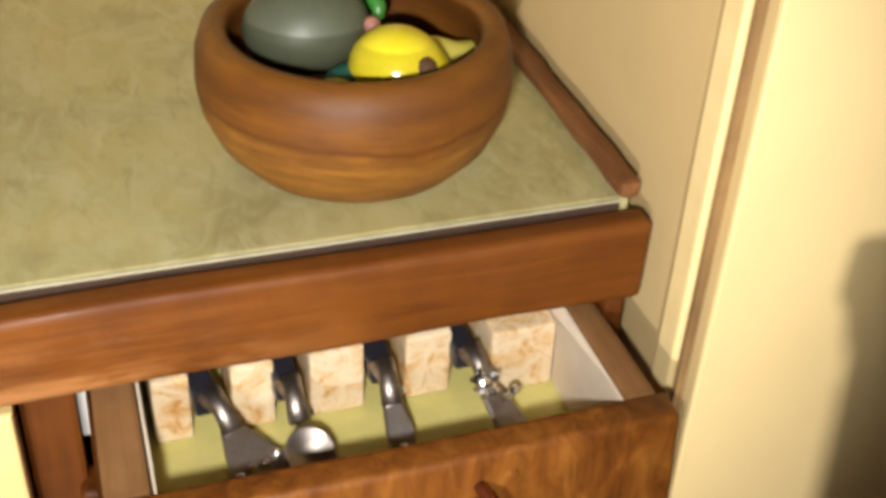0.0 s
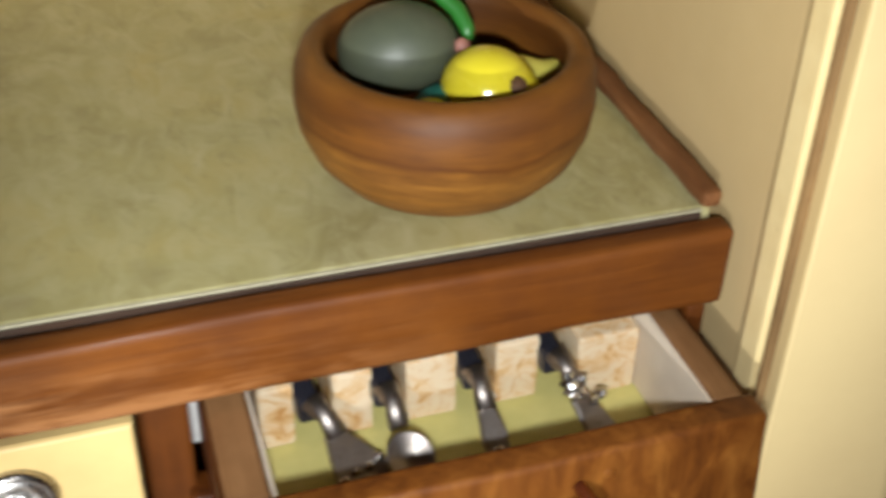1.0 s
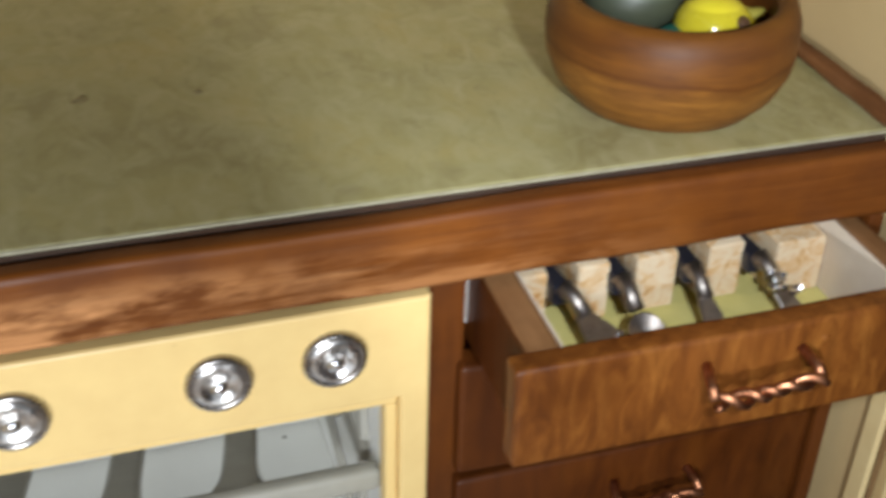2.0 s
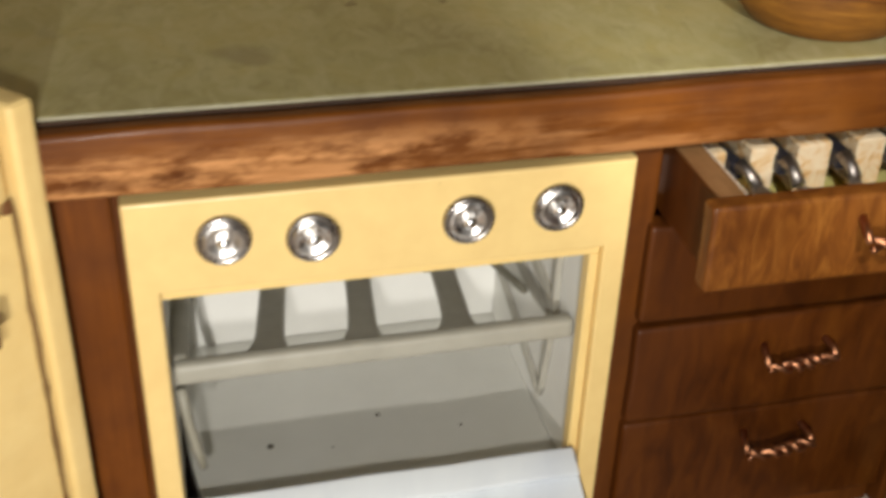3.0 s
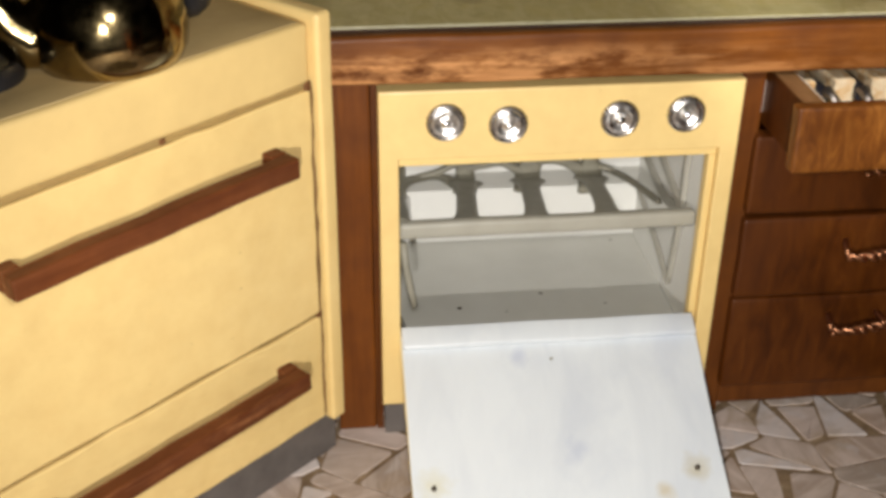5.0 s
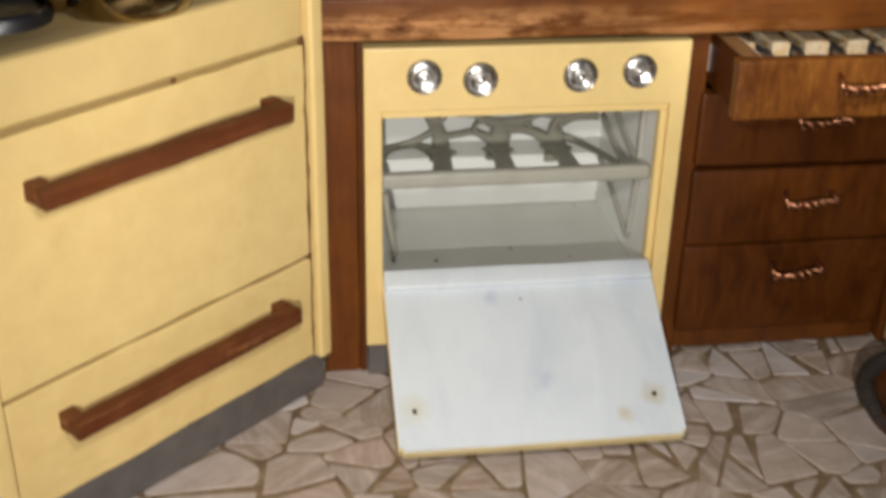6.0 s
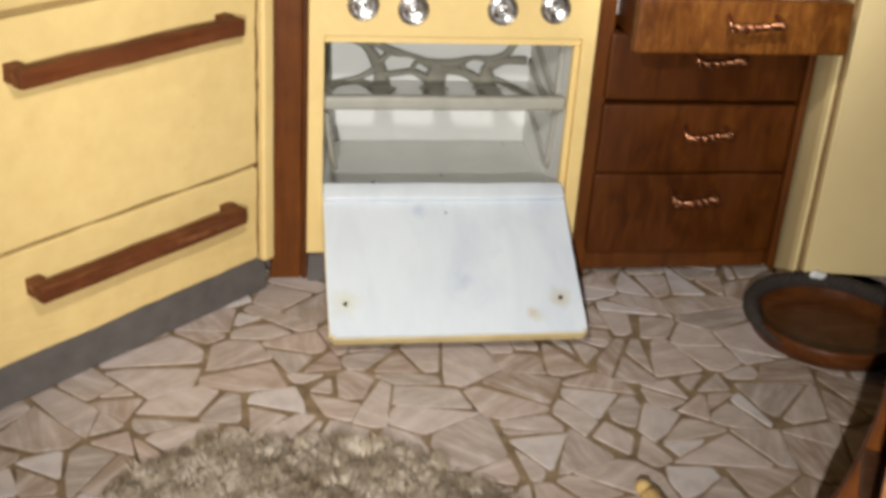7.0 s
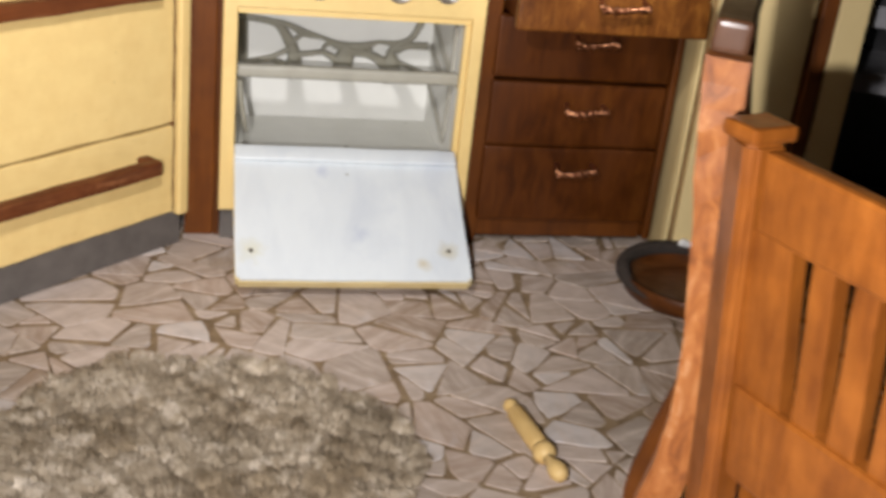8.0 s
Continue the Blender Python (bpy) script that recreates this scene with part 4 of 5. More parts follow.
# ---------------------------------------------------------------- stove unit at an angle
def stove_unit():
    """Local x runs along the front, away from the oven; local y goes into the unit."""
    s = thing("stove_unit", pose(-0.0168, -0.0038, 0, 0, 0, 222.5) @ Matrix.Diagonal((1, -1, 1, 1)), "cream painted toy stove unit with two drawers and wooden handles", "stove")
    s.matrix_basis = pose(-0.0168, -0.0038, 0, 0, 0, 42.5)
    L = -0.1085
    part("hob", wobble(cut_fine(box(L, -0.0004, 0.0, 0.0780, 0.1166, 0.1327, 0.0016, 3), 8), 0.0003, 60), HOB_CREAM, s, "cream hob plate and its front band", True)
    # Thin plate added to put the top's grazing dimness into its colour.
    plate = cut_fine(box(L + 0.0016, -0.0022, 0.0018, 0.0762, 0.1318, 0.1330, 0.0005), 8)
    part("plate", wobble(plate, 0.0002, 50), HOB_TAN, s, "hob top darkened to tan for its grazing light", True)
    part("filler", box(L, -0.0004, 0.0013, 0.0061, 0.0108, 0.1166), GROOVE, s, "dull grubby filler in the joints")
    d1 = new("drawer")
    d1.parent = s
    part("front", wobble(wobble(cut_fine(box(L, -0.0011, -0.0002, 0.0012, 0.0476, 0.1151, 0.0011), 16), 0.0004, 50, 2), 0.0003, 260, 6), CREAM_EDGE, d1)
    d2 = new("drawer")
    d2.parent = s
    part("front", wobble(wobble(cut_fine(box(L, -0.0011, -0.0002, 0.0012, 0.0108, 0.0463, 0.0011), 16), 0.0004, 50, 5), 0.0003, 260, 9), CREAM_EDGE, d2)
    for d, z in ((d1, 0.1005), (d2, 0.0345)):
        bar = wobble(cut_fine(box(-0.0940, -0.0135, -0.0088, -0.0040, z - 0.0030, z + 0.0026, 0.0008), 8), 0.0004, 70, z * 50)
        h = part("handle", bar, HANDLE_WOOD, d, "red-brown wooden bar handle")
        for x in (-0.0915, -0.0160):
            part("block", box(x - 0.0024, x + 0.0024, -0.0041, 0.0004, z - 0.0026, z + 0.0027, 0.0005), HANDLE_WOOD, h)
    part("end_board", wobble(cut_fine(box(0.0002, 0.0056, -0.0022, 0.0800, 0.0090, 0.1352, 0.0016, 3), 6), 0.0003, 60, 8), CREAM_EDGE, s, "cream end board standing proud of the front")
    part("end_board", wobble(cut_fine(box(L - 0.0060, L - 0.0003, -0.0022, 0.0800, 0.0090, 0.1352, 0.0016, 3), 6), 0.0003, 60, 9), CREAM_EDGE, s, "cream end board standing proud of the front")
    part("joint", wobble(cut_fine(box(-0.0013, 0.0001, 0.0004, 0.0011, 0.0110, 0.1164), 30), 0.0005, 190, 4), JOINT_BROWN, s, "grubby brown joint beside the end board")
    part("carcass", box(L, -0.0002, 0.0062, 0.0780, 0.0105, 0.1160), RAW_BOARD, s)
    for x, z, r in ((-0.0012, 0.1158, 0.0016), (-0.0010, 0.0468, 0.0015), (-0.0470, 0.1157, 0.0010)):
        dent = wobble(lathe([(0, 0.0004), (r * 0.6, 0.0003), (r, 0)], 9), r * 0.4, 700, x * 900)
        part("chip", moved(dent, pose(x, 0.0006, z, 90, 0, 0)), BATTEN, s, "brown chip in the paint")
    part("plinth", box(L - 0.004, 0.0040, 0.0012, 0.0760, FLOOR, 0.0106), TOE_GREY, s, "dark grey recessed plinth")
    for x, y, r in ((-0.0775, 0.0275, 0.0130),):
        ring = lathe([(0, 0.0030), (r * 0.72, 0.0030), (r * 0.80, 0.0042), (r * 0.93, 0.0044), (r, 0.0034), (r, 0)], 36)
        part("burner", moved(ring, pose(x, y, 0.1326)), BLACK, s, "round black burner", True)
    return s


def kettle(x, y):
    k = thing("kettle", pose(x, y, 0.1328, 0, 0, 16), "small dark shiny brass kettle on the hob", "kettle")
    body = lathe([(0, 0), (0.0132, 0), (0.0160, 0.0010), (0.0176, 0.0045), (0.0180, 0.0090), (0.0172, 0.0150), (0.0150, 0.0200), (0.0120, 0.0232), (0.0105, 0.0240)], 56)
    part("body", body, BRASS, k, "", True)
    part("lid", lathe([(0.0106, 0.0240), (0.0095, 0.0258), (0.0050, 0.0275), (0.0018, 0.0280), (0.0016, 0.0300), (0.0026, 0.0316), (0.0022, 0.0332), (0, 0.0336)], 36), BRASS, k, "", True)
    spout = tube([(-0.0125, 0.0, 0.0082), (-0.0175, 0, 0.0084), (-0.0215, 0, 0.0120), (-0.0240, 0, 0.0180), (-0.0262, 0, 0.0225)], [0.0080, 0.0078, 0.0062, 0.0045, 0.0036], 20)
    part("spout", spout, BRASS, k, "", True)
    grip = tube([(0.0105 * math.cos(a) * 1.25, 0, 0.0215 + 0.0150 * math.sin(a)) for a in [math.pi * i / 16 for i in range(17)]], 0.0013, 10)
    part("handle", grip, BLACK, k, "black bow handle", True)
    lug = tube([(0.0150, 0.0030, 0.0095), (0.0185, 0.0045, 0.0098), (0.0225, 0.0060, 0.0098), (0.0255, 0.0072, 0.0094), (0.0264, 0.0076, 0.0093)], [0.0040, 0.0048, 0.0052, 0.0040, 0.0014], 20)
    part("lug", moved(lug, pose(0, 0, 0, 0, 0, 12)), BLACK, k, "stubby black side handle", True)


# ---------------------------------------------------------------- things on the floor
def dish():
    b = thing("wooden_dish", pose(0.1866, -0.0428, FLOOR + 0.0002) @ Matrix.Diagonal((0.86, 0.86, 1.0, 1)), "shallow dark red-brown wooden dish with a braided cord edge", "dish")
    bowl = lathe([(0, 0), (0.0280, 0), (0.0318, 0.0010), (0.0336, 0.0056), (0.0338, 0.0080), (0.0330, 0.0086), (0.0318, 0.0076), (0.0298, 0.0024), (0.0255, 0.0010), (0, 0.0007)], 56)
    part("bowl", bowl, WOOD_DISH, b, "", True)
    bm = bmesh.new()
    for phase in (0, 2.1, 4.2):
        pts, radii = [], []
        for i in range(141):
            u = i / 140
            a = radians(-10 + 222 * u)
            w = a * 24 + phase
            slim = min(1.0, 6 * u, 5 * (1 - u)) ** 0.7
            r = 0.0330 + 0.0018 * slim * math.cos(w)
            pts.append((r * math.cos(a), r * math.sin(a), 0.0050 + 0.0022 * slim + 0.0016 * slim * math.sin(w)))
            radii.append(0.0004 + 0.0013 * slim)
        tube(pts, radii, 7, bm)
    part("cord", bm, BRAID, b, "dark braided cord", True)


def rug():
    r = thing("fur_rug", pose(-0.0080, -0.1575, FLOOR + 0.0004), "round shaggy grey-brown fur rug on the stone floor", "rug")
    rng = random.Random(5)

    def radius(a):
        return 0.0640 + 0.0022 * math.sin(3 * a + 1) + 0.0016 * math.sin(7 * a) + 0.0013 * math.sin(13 * a + 2) + 0.0008 * math.sin(23 * a + 1)
    rim = [(radius(a) * 0.97 * math.cos(a), radius(a) * 0.97 * math.sin(a)) for a in [2 * math.pi * i / 90 for i in range(90)]]
    part("backing", prism(rim, 0, 0.0012), FUR_BASE, r)
    verts, faces = [], []
    tufts = []
    for i in range(520):
        a, q = rng.uniform(0, 2 * math.pi), math.sqrt(rng.random())
        tufts.append((radius(a) * q * math.cos(a), radius(a) * q * math.sin(a), rng.uniform(-0.002, 0.002), rng.uniform(-0.002, 0.002)))
    cells = {}
    for k, (x, y, _, _) in enumerate(tufts):
        cells.setdefault((round(x / 0.008), round(y / 0.008)), []).append(k)
    for i in range(46000):
        a, q = rng.uniform(0, 2 * math.pi), math.sqrt(rng.random())
        x, y = radius(a) * q * math.cos(a), radius(a) * q * math.sin(a)
        cx, cy = round(x / 0.008), round(y / 0.008)
        close = [k for dx in (-1, 0, 1) for dy in (-1, 0, 1) for k in cells.get((cx + dx, cy + dy), ())]
        high = rng.uniform(0.0012, 0.0030)
        if close:
            k = min(close, key=lambda k: (tufts[k][0] - x) ** 2 + (tufts[k][1] - y) ** 2)
            tx, ty = tufts[k][0] + tufts[k][2] - x, tufts[k][1] + tufts[k][3] - y
        else:
            tx, ty = 0.002 * math.cos(a), 0.002 * math.sin(a)
        pull = rng.uniform(0.25, 0.85)
        ex, ey = tx * pull + rng.gauss(0, 0.0012), ty * pull + rng.gauss(0, 0.0012)
        d = math.hypot(ex, ey) + 1e-6
        w = rng.uniform(0.00010, 0.00026)
        sx, sy = -ey / d * w, ex / d * w
        n = len(verts)
        verts += [(x + sx, y + sy, 0.0010), (x - sx, y - sy, 0.0010), (x + ex * 0.5 + sx, y + ey * 0.5 + sy, 0.001 + high * 0.8),
                  (x + ex * 0.5 - sx, y + ey * 0.5 - sy, 0.001 + high * 0.8), (x + ex, y + ey, 0.001 + high)]
        faces += [(n, n + 1, n + 3, n + 2), (n + 2, n + 3, n + 4)]
    me = bpy.data.meshes.new("fur")
    me.from_pydata(verts, [], faces)
    me.materials.append(FUR)
    fur = new("fur", me)
    fur.parent = r
    tagged(fur, "matted grey-brown fur", kind="stuff")


def spindle():
    p = thing("rolling_pin", pose(0.0900, -0.1270, FLOOR + 0.0030, 0, 0, -171), "pale turned wooden toy rolling pin lying on the stones", "rolling pin")

    def along(prof):
        return moved(lathe(prof, 20), pose(0, 0, 0, -90, 0, 0))
    part("knob", along([(0, 0), (0.0017, 0.0004), (0.0024, 0.0018), (0.0023, 0.0032), (0.0014, 0.0044), (0.0013, 0.0056)]), PINE, p, "", True)
    part("roller", along([(0.0012, 0.0052), (0.0025, 0.0057), (0.0030, 0.0068), (0.0031, 0.0160), (0.0031, 0.0246), (0.0026, 0.0260), (0.0020, 0.0264)]), PINE, p, "", True)
    part("collar", along([(0.0018, 0.0260), (0.0033, 0.0268), (0.0037, 0.0288), (0.0032, 0.0308), (0.0016, 0.0318)]), PINE, p, "", True)
    part("bead", along([(0.0012, 0.0316), (0.0016, 0.0340), (0.0027, 0.0366), (0.0030, 0.0390), (0.0022, 0.0415), (0, 0.0424)]), PINE, p, "", True)


# ---------------------------------------------------------------- chairs
def slat_chair():
    """Local x runs along the back, from its far upright to its near one; local y points to the seat's front."""
    c = thing("slat_back_chair", pose(0.1063, -0.2426, 0, 0, 0, -70), "orange wooden toy chair with a slatted back", "chair", "toy chairs")
    w = 0.064

    def leant(bm):
        for v in bm.verts:
            v.co.y -= 0.12 * v.co.z
        return bm
    # each upright is whittled to a ridge along its rear side
    outline = [(-0.0056, -0.0014), (0.0026, -0.0048), (0.0044, -0.0030), (0.0046, 0.0040), (-0.0046, 0.0040)]
    for x in (0.0, w):
        bm = prism([(x + u, v) for u, v in outline], FLOOR, 0.1328)
        bmesh.ops.bevel(bm, geom=list(bm.edges), offset=0.0006, segments=2, affect="EDGES")
        part("upright", leant(wobble(cut_fine(bm, 6), 0.0004, 70, x * 90)), CHAIR_ORANGE, c)
        part("cap", leant(wobble(cut_fine(box(x - 0.0046, x + 0.0046, -0.0044, 0.0070, 0.1329, 0.1364, 0.0011), 2), 0.0003, 90, x * 50)), CHAIR_ORANGE, c)
    part("top_rail", leant(wobble(cut_fine(box(0.0048, w - 0.0058, -0.0020, 0.0030, 0.1155, 0.1324, 0.0012), 6), 0.0004)), CHAIR_ORANGE, c)
    part("lower_rail", leant(wobble(cut_fine(box(0.0048, w - 0.0058, -0.0022, 0.0032, 0.0590, 0.0815, 0.0012), 4), 0.0004, 60, 3)), CHAIR_ORANGE, c)
    # the gaps between the slats narrow downwards: middle and half width above, then below
    gaps = [(0.0040, 0.0, 0.0046, 0.0), (0.0170, 0.0026, 0.0184, 0.0016), (0.0272, 0.0022, 0.0277, 0.0015), (0.0372, 0.0022, 0.0374, 0.0016), (0.0474, 0.0021, 0.0474, 0.0015), (0.0588, 0.0, 0.0584, 0.0)]
    for i, (a, b) in enumerate(zip(gaps, gaps[1:])):
        bm = cut_fine(box(0, 1, -0.0012, 0.0026, 0.0812, 0.1158), 4)
        for v in bm.verts:
            up = (v.co.z - 0.0812) / 0.0346
            low, high = a[2] + a[3] + (a[0] + a[1] - a[2] - a[3]) * up, b[2] - b[3] + (b[0] - b[1] - b[2] + b[3]) * up
            v.co.x = low + (high - low) * v.co.x
        part("slat", leant(wobble(bm, 0.0003, 80, i)), CHAIR_ORANGE, c)
    part("seat", wobble(cut_fine(box(-0.0040, w + 0.004, 0.0045, 0.0560, 0.0440, 0.0495, 0.0014), 4), 0.0003), CHAIR_ORANGE, c)
    for x in (0.001, w - 0.001):
        part("front_leg", box(x - 0.0038, x + 0.0038, 0.0480, 0.0556, FLOOR, 0.0438, 0.001), CHAIR_ORANGE, c)


def post_chair():
    """Local x runs along the back, from the near rear post to the far one; the seat lies towards -y."""
    c = thing("curved_post_chair", pose(0.0933, -0.2261, 0, 0, 0, math.degrees(math.atan2(0.89, 0.46))), "rough red-brown wooden toy chair with curved rear posts", "chair", "toy chairs")
    bends = ((0.1425, 0.0), (0.12, -0.0022), (0.10, -0.0050), (0.08, -0.0076), (0.06, -0.0082), (0.04, -0.0056), (0.02, -0.0004), (0.0, 0.0036))

    def bend(z):
        for (za, a), (zb, b) in zip(bends, bends[1:]):
            if z >= zb:
                return b + (a - b) * (z - zb) / (za - zb)
        return bends[-1][1]

    def post(x0, half=0.0045, aside=0.0):
        bm = bmesh.new()
        rows = []
        for i in range(29):
            z = 0.1425 - (0.1425 - FLOOR) * i / 28
            shift = sum(bend(min(0.1425, max(0.0, z + o))) for o in (-0.008, 0.0, 0.008)) / 3
            wide = half if z > 0.05 else half + 0.0006 * (0.05 - z) / 0.05
            rows.append([bm.verts.new((x0 + dx, shift + aside + dy * wide, z)) for dx, dy in ((-0.0032, -1), (-0.0032, 1), (0.0032, 1), (0.0032, -1))])
        for a, b in zip(rows, rows[1:]):
            for k in range(4):
                bm.faces.new((a[k], a[(k + 1) % 4], b[(k + 1) % 4], b[k]))
        bm.faces.new(rows[0]), bm.faces.new(rows[-1][::-1])
        bmesh.ops.recalc_face_normals(bm, faces=bm.faces)
        bmesh.ops.bevel(bm, geom=[e for e in bm.edges if abs((e.verts[0].co - e.verts[1].co).z) > 0.002], offset=0.0008, segments=2, affect="EDGES")
        return wobble(bm, 0.0005, 130, x0 * 50)
    far = 0.0570
    part("rear_post", post(0.0), CHAIR_FLECKED, c, "rough flecked red-brown curved post")
    part("rear_post", post(far, 0.0028, -0.0008), POST, c, "brown curved post")
    part("crest_rail", wobble(cut_fine(box(-0.0005, far + 0.003, -0.0040, 0.0040, 0.1427, 0.1500, 0.0015, 3), 4), 0.0004, 80), CHAIR_DARK, c, "dark glossy crest rail")
    part("back_rail", box(0.0034, far - 0.0034, -0.0075, -0.0035, 0.0900, 0.0980, 0.001), CHAIR_DARK, c)
    part("seat", wobble(cut_fine(box(-0.0030, far + 0.0030, -0.0260, -0.0110, 0.0450, 0.0495, 0.0012), 4), 0.0003), CHAIR_DARK, c)
    part("seat_rail", box(0.0034, far - 0.0034, -0.0109, -0.0040, 0.0455, 0.0490, 0.0008), CHAIR_DARK, c)
    for x in (0.0005, far - 0.0005):
        part("front_leg", box(x - 0.003, x + 0.003, -0.0255, -0.0200, FLOOR, 0.0448, 0.0008), CHAIR_DARK, c)


def band_stand_in():
    """Grey and black bands that stand in for something unidentified past the last panel."""
    u = thing("grey_band_stack", pose(0.300, 0.030, FLOOR - 0.0002, 0, 0, -20), "stand-in stack of grey and black bands beyond the panels", "shelf")
    part("back", box(-0.060, 0.080, 0.050, 0.054, 0.0, 0.20), BLACK, u, "black back board")
    for x in (-0.060, 0.077):
        part("side", box(x, x + 0.003, 0.0, 0.0498, 0.0, 0.20, 0.0006), BLACK, u)
    for z in (0.004, 0.074, 0.104, 0.150):
        part("board", wobble(cut_fine(box(-0.0568, 0.0768, 0.001, 0.0498, z - 0.010, z, 0.0012), 4), 0.0004, 60, z * 90), BAND_GREY, u, "pale grey band")


worktop()
tagged(part("post", wobble(cut_fine(box(-0.0130, -0.0016, 0.0070, 0.0130, FLOOR, 0.1138, 0.0008)), 0.0003), POST, None), "brown wooden upright post between the oven and the stove", "post", kind="structure")
drawer_cabinet()
open_drawer()
cutlery()
fruit_bowl()
oven()
stove_unit()
kettle(-0.0620, -0.0270)
band_stand_in()
dish()
rug()
spindle()
slat_chair()
post_chair()


# ---------------------------------------------------------------- broken stone slabs of the floor
def clip(poly, a, b, c):
    """The part of a convex polygon where a * x + b * y <= c."""
    out = []
    for (x0, y0), (x1, y1) in zip(poly, poly[1:] + poly[:1]):
        d0, d1 = a * x0 + b * y0 - c, a * x1 + b * y1 - c
        if d0 <= 0:
            out.append((x0, y0))
        if d0 * d1 < 0:
            t = d0 / (d0 - d1)
            out.append((x0 + t * (x1 - x0), y0 + t * (y1 - y0)))
    return out


def area(poly):
    return 0.5 * abs(sum(a[0] * b[1] - b[0] * a[1] for a, b in zip(poly, poly[1:] + poly[:1])))


def broken(poly, limit, rng):
    """Breaks a slab across its length, again and again, until the pieces are small."""
    if area(poly) < limit or len(poly) < 3:
        return [poly]
    mx, my = sum(p[0] for p in poly) / len(poly), sum(p[1] for p in poly) / len(poly)
    a, b = max(((p, q) for p in poly for q in poly), key=lambda e: (e[0][0] - e[1][0]) ** 2 + (e[0][1] - e[1][1]) ** 2)
    turn = math.atan2(b[1] - a[1], b[0] - a[0]) + rng.gauss(0, 0.40)
    ca, sa = math.cos(turn), math.sin(turn)
    at = mx * ca + my * sa + rng.uniform(-0.22, 0.22) * math.hypot(b[0] - a[0], b[1] - a[1])
    return [q for side in (clip(poly, ca, sa, at), clip(poly, -ca, -sa, -at)) if len(side) > 2
            for q in broken(side, limit * rng.uniform(0.75, 1.3), rng)]


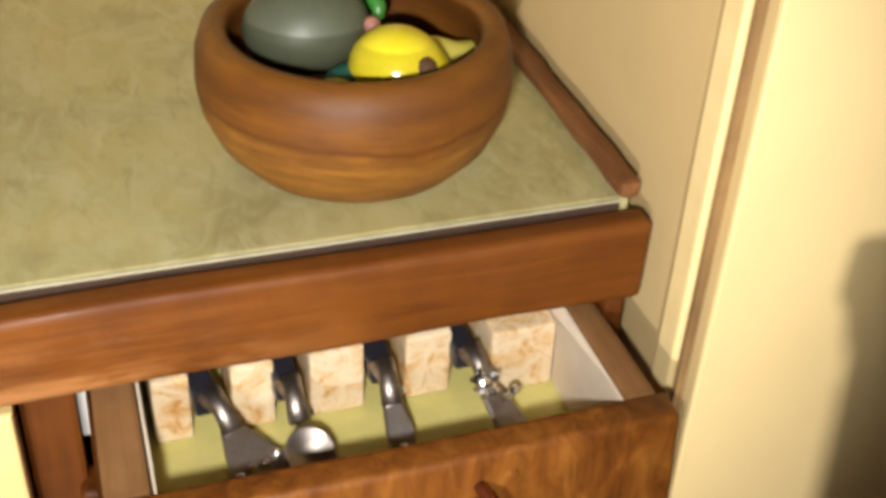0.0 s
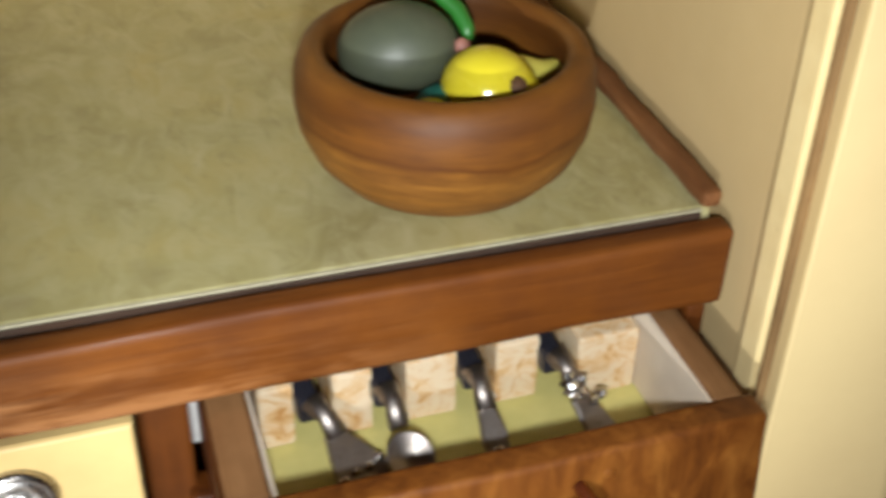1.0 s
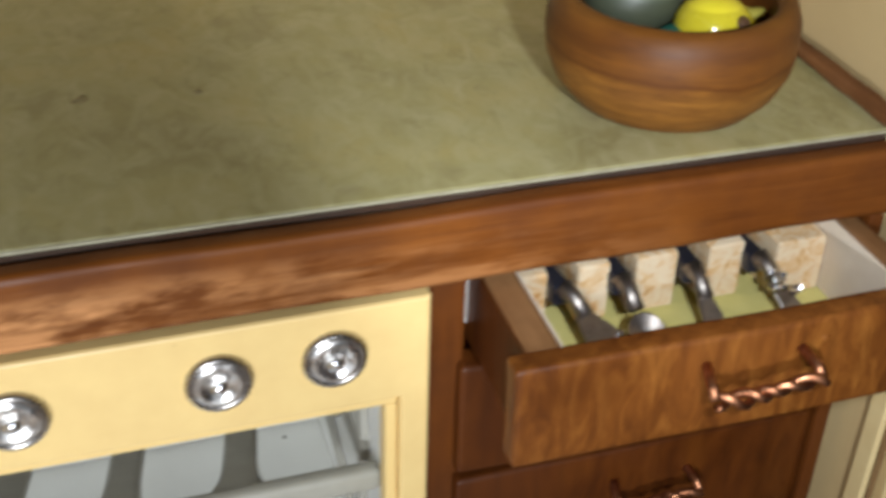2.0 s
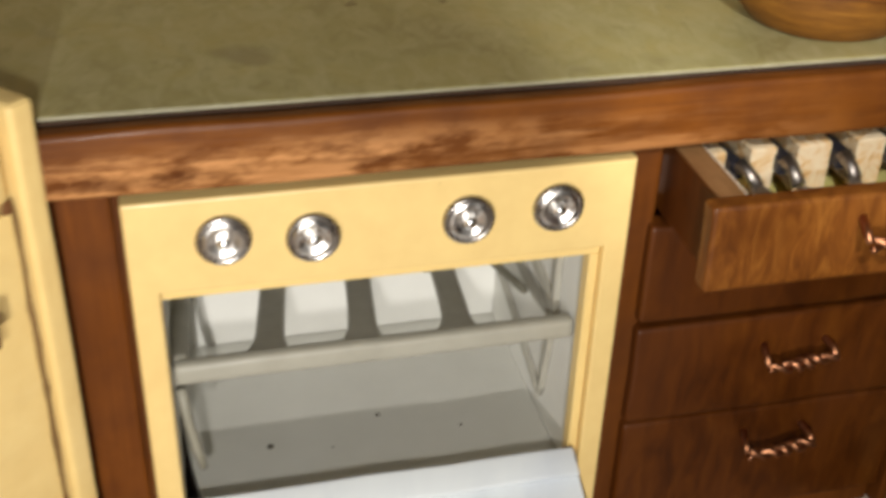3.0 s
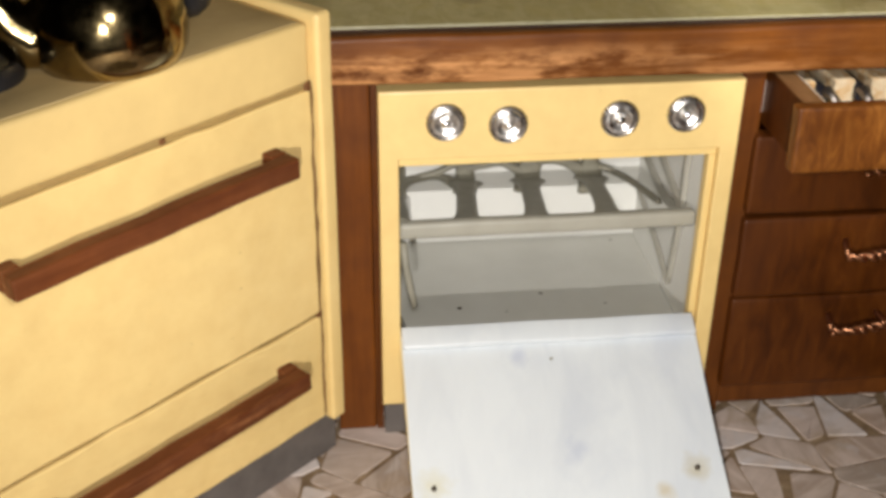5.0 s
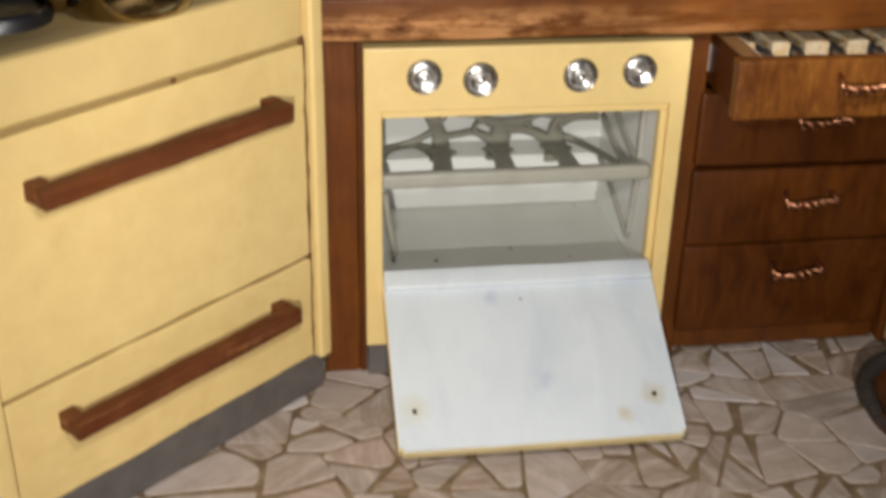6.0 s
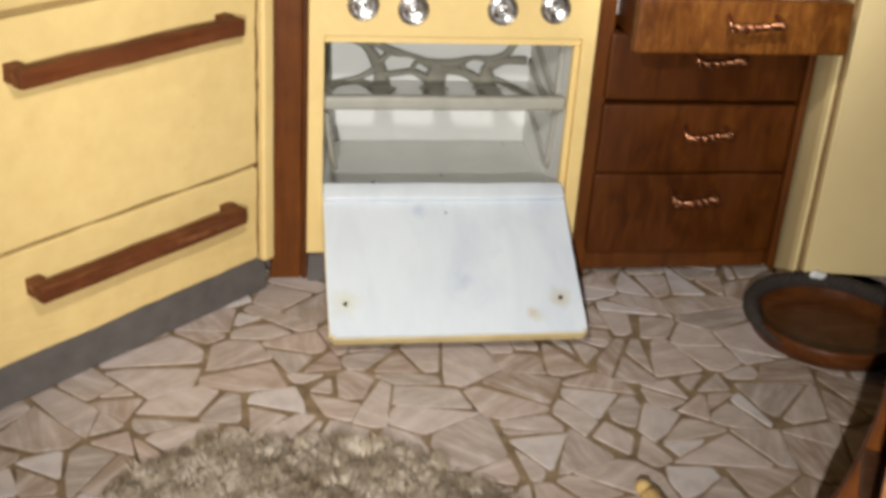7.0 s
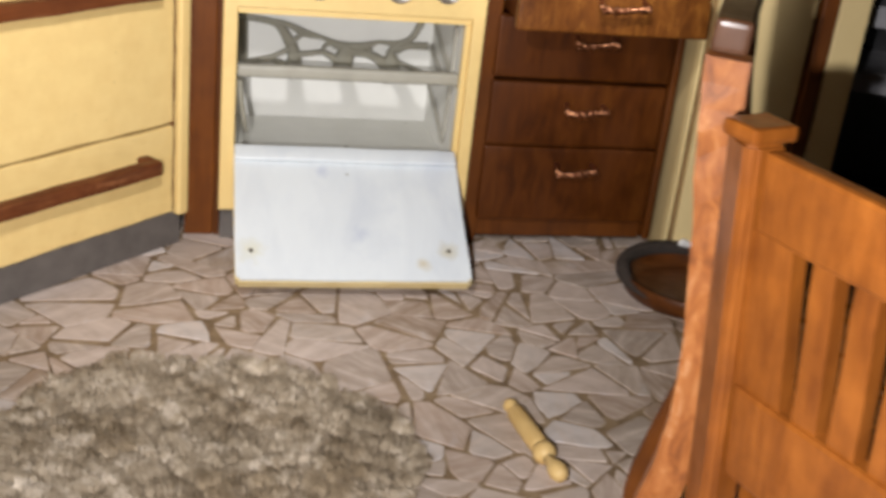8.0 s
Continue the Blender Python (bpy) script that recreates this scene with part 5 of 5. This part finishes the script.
def slab_outlines():
    """Large uneven cells, each broken into angular pieces with joints of uneven width."""
    rng = random.Random(11)
    step = 0.0265
    sites = [((i + (j % 2) * 0.5 + rng.uniform(-0.45, 0.45)) * step, (j + rng.uniform(-0.45, 0.45)) * step) for j in range(-18, 7) for i in range(-13, 15)]
    out = []
    for k, (x, y) in enumerate(sites):
        if not (-0.29 < x < 0.34 and -0.42 < y < 0.10):
            continue
        cell = [(x - 0.06, y - 0.06), (x + 0.06, y - 0.06), (x + 0.06, y + 0.06), (x - 0.06, y + 0.06)]
        for m, (u, v) in enumerate(sites):
            if m == k or abs(u - x) > 0.09 or abs(v - y) > 0.09:
                continue
            dx, dy = u - x, v - y
            d = math.hypot(dx, dy)
            cell = clip(cell, dx / d, dy / d, (dx * x + dy * y) / d + d / 2)
        for poly in broken(cell, rng.uniform(0.00022, 0.00052), rng):
            mx, my = sum(p[0] for p in poly) / len(poly), sum(p[1] for p in poly) / len(poly)
            piece = poly
            for (x0, y0), (x1, y1) in zip(poly, poly[1:] + poly[:1]):
                d = math.hypot(x1 - x0, y1 - y0) + 1e-9
                nx, ny = (y1 - y0) / d, (x0 - x1) / d
                if nx * (mx - x0) + ny * (my - y0) > 0:
                    nx, ny = -nx, -ny
                tilt = rng.gauss(0, 0.05)
                nx, ny = nx * math.cos(tilt) - ny * math.sin(tilt), nx * math.sin(tilt) + ny * math.cos(tilt)
                hx, hy = (x0 + x1) / 2, (y0 + y1) / 2
                piece = clip(piece, nx, ny, hx * nx + hy * ny - 0.00024 - 0.0018 * rng.random() ** 4)
            for _ in range(rng.choice((0, 1, 1, 2))):
                if len(piece) > 2:
                    a = rng.uniform(0, 2 * math.pi)
                    ca, sa = math.cos(a), math.sin(a)
                    piece = clip(piece, ca, sa, max(px * ca + py * sa for px, py in piece) - rng.uniform(0.0005, 0.0024))
            if len(piece) > 2:
                # worn corners, each cut back by its own amount
                worn = []
                for k, (px, py) in enumerate(piece):
                    for qx, qy in (piece[k - 1], piece[(k + 1) % len(piece)]):
                        d = math.hypot(qx - px, qy - py) + 1e-9
                        cut = min(0.32, rng.uniform(0.0002, 0.0016) / d)
                        worn.append((px + (qx - px) * cut + rng.gauss(0, 0.00018), py + (qy - py) * cut + rng.gauss(0, 0.00018)))
                out.append((mx, my, worn))
    return out


def lay_stones():
    rng = random.Random(3)
    near, rest = [], []
    for x, y, poly in slab_outlines():
        if area(poly) < 0.00002:
            continue
        (near if -0.105 < x < 0.205 and -0.215 < y < 0.012 else rest).append((x, y, poly))
    near, spill = near[:300], near[300:]

    def slab(cx, cy, poly):
        verts, faces = [], []
        add_slab(verts, faces, [(px - cx, py - cy) for px, py in poly], rng)
        return verts, faces

    for x, y, poly in near:
        verts, faces = slab(x, y, poly)
        me = bpy.data.meshes.new("stone")
        me.from_pydata(verts, [], faces)
        me.materials.append(STONE)
        s = new("stone", me)
        s.parent = floor
        s.location = (x, y, FLOOR)
    verts, faces = [], []
    for x, y, poly in rest + spill:
        add_slab(verts, faces, poly, rng)
    me = bpy.data.meshes.new("outer_stones")
    me.from_pydata(verts, [], faces)
    me.materials.append(STONE)
    o = new("outer_stones", me)
    o.parent = floor
    o.location = (0, 0, FLOOR)
    tagged(o, "broken stone slabs farther out", kind="stuff")


def add_slab(verts, faces, poly, rng):
    """A thin slab: rounded upper edge, slightly tilted top."""
    n, first = len(poly), len(verts)
    mx, my = sum(p[0] for p in poly) / n, sum(p[1] for p in poly) / n
    tx, ty, lift = rng.uniform(-0.012, 0.012), rng.uniform(-0.012, 0.012), rng.uniform(-0.0002, 0.0001)
    for inset, z in ((0.0, -0.0020), (0.0, -0.00014), (0.05, 0.0)):
        for px, py in poly:
            qx, qy = px + (mx - px) * inset, py + (my - py) * inset
            verts.append((qx, qy, z + (lift + tx * (qx - mx) + ty * (qy - my) if z > -0.001 else 0)))
    for r in (0, 1):
        for i in range(n):
            j = (i + 1) % n
            faces.append((first + r * n + i, first + r * n + j, first + (r + 1) * n + j, first + (r + 1) * n + i))
    faces.append(tuple(first + 2 * n + i for i in range(n)))


lay_stones()
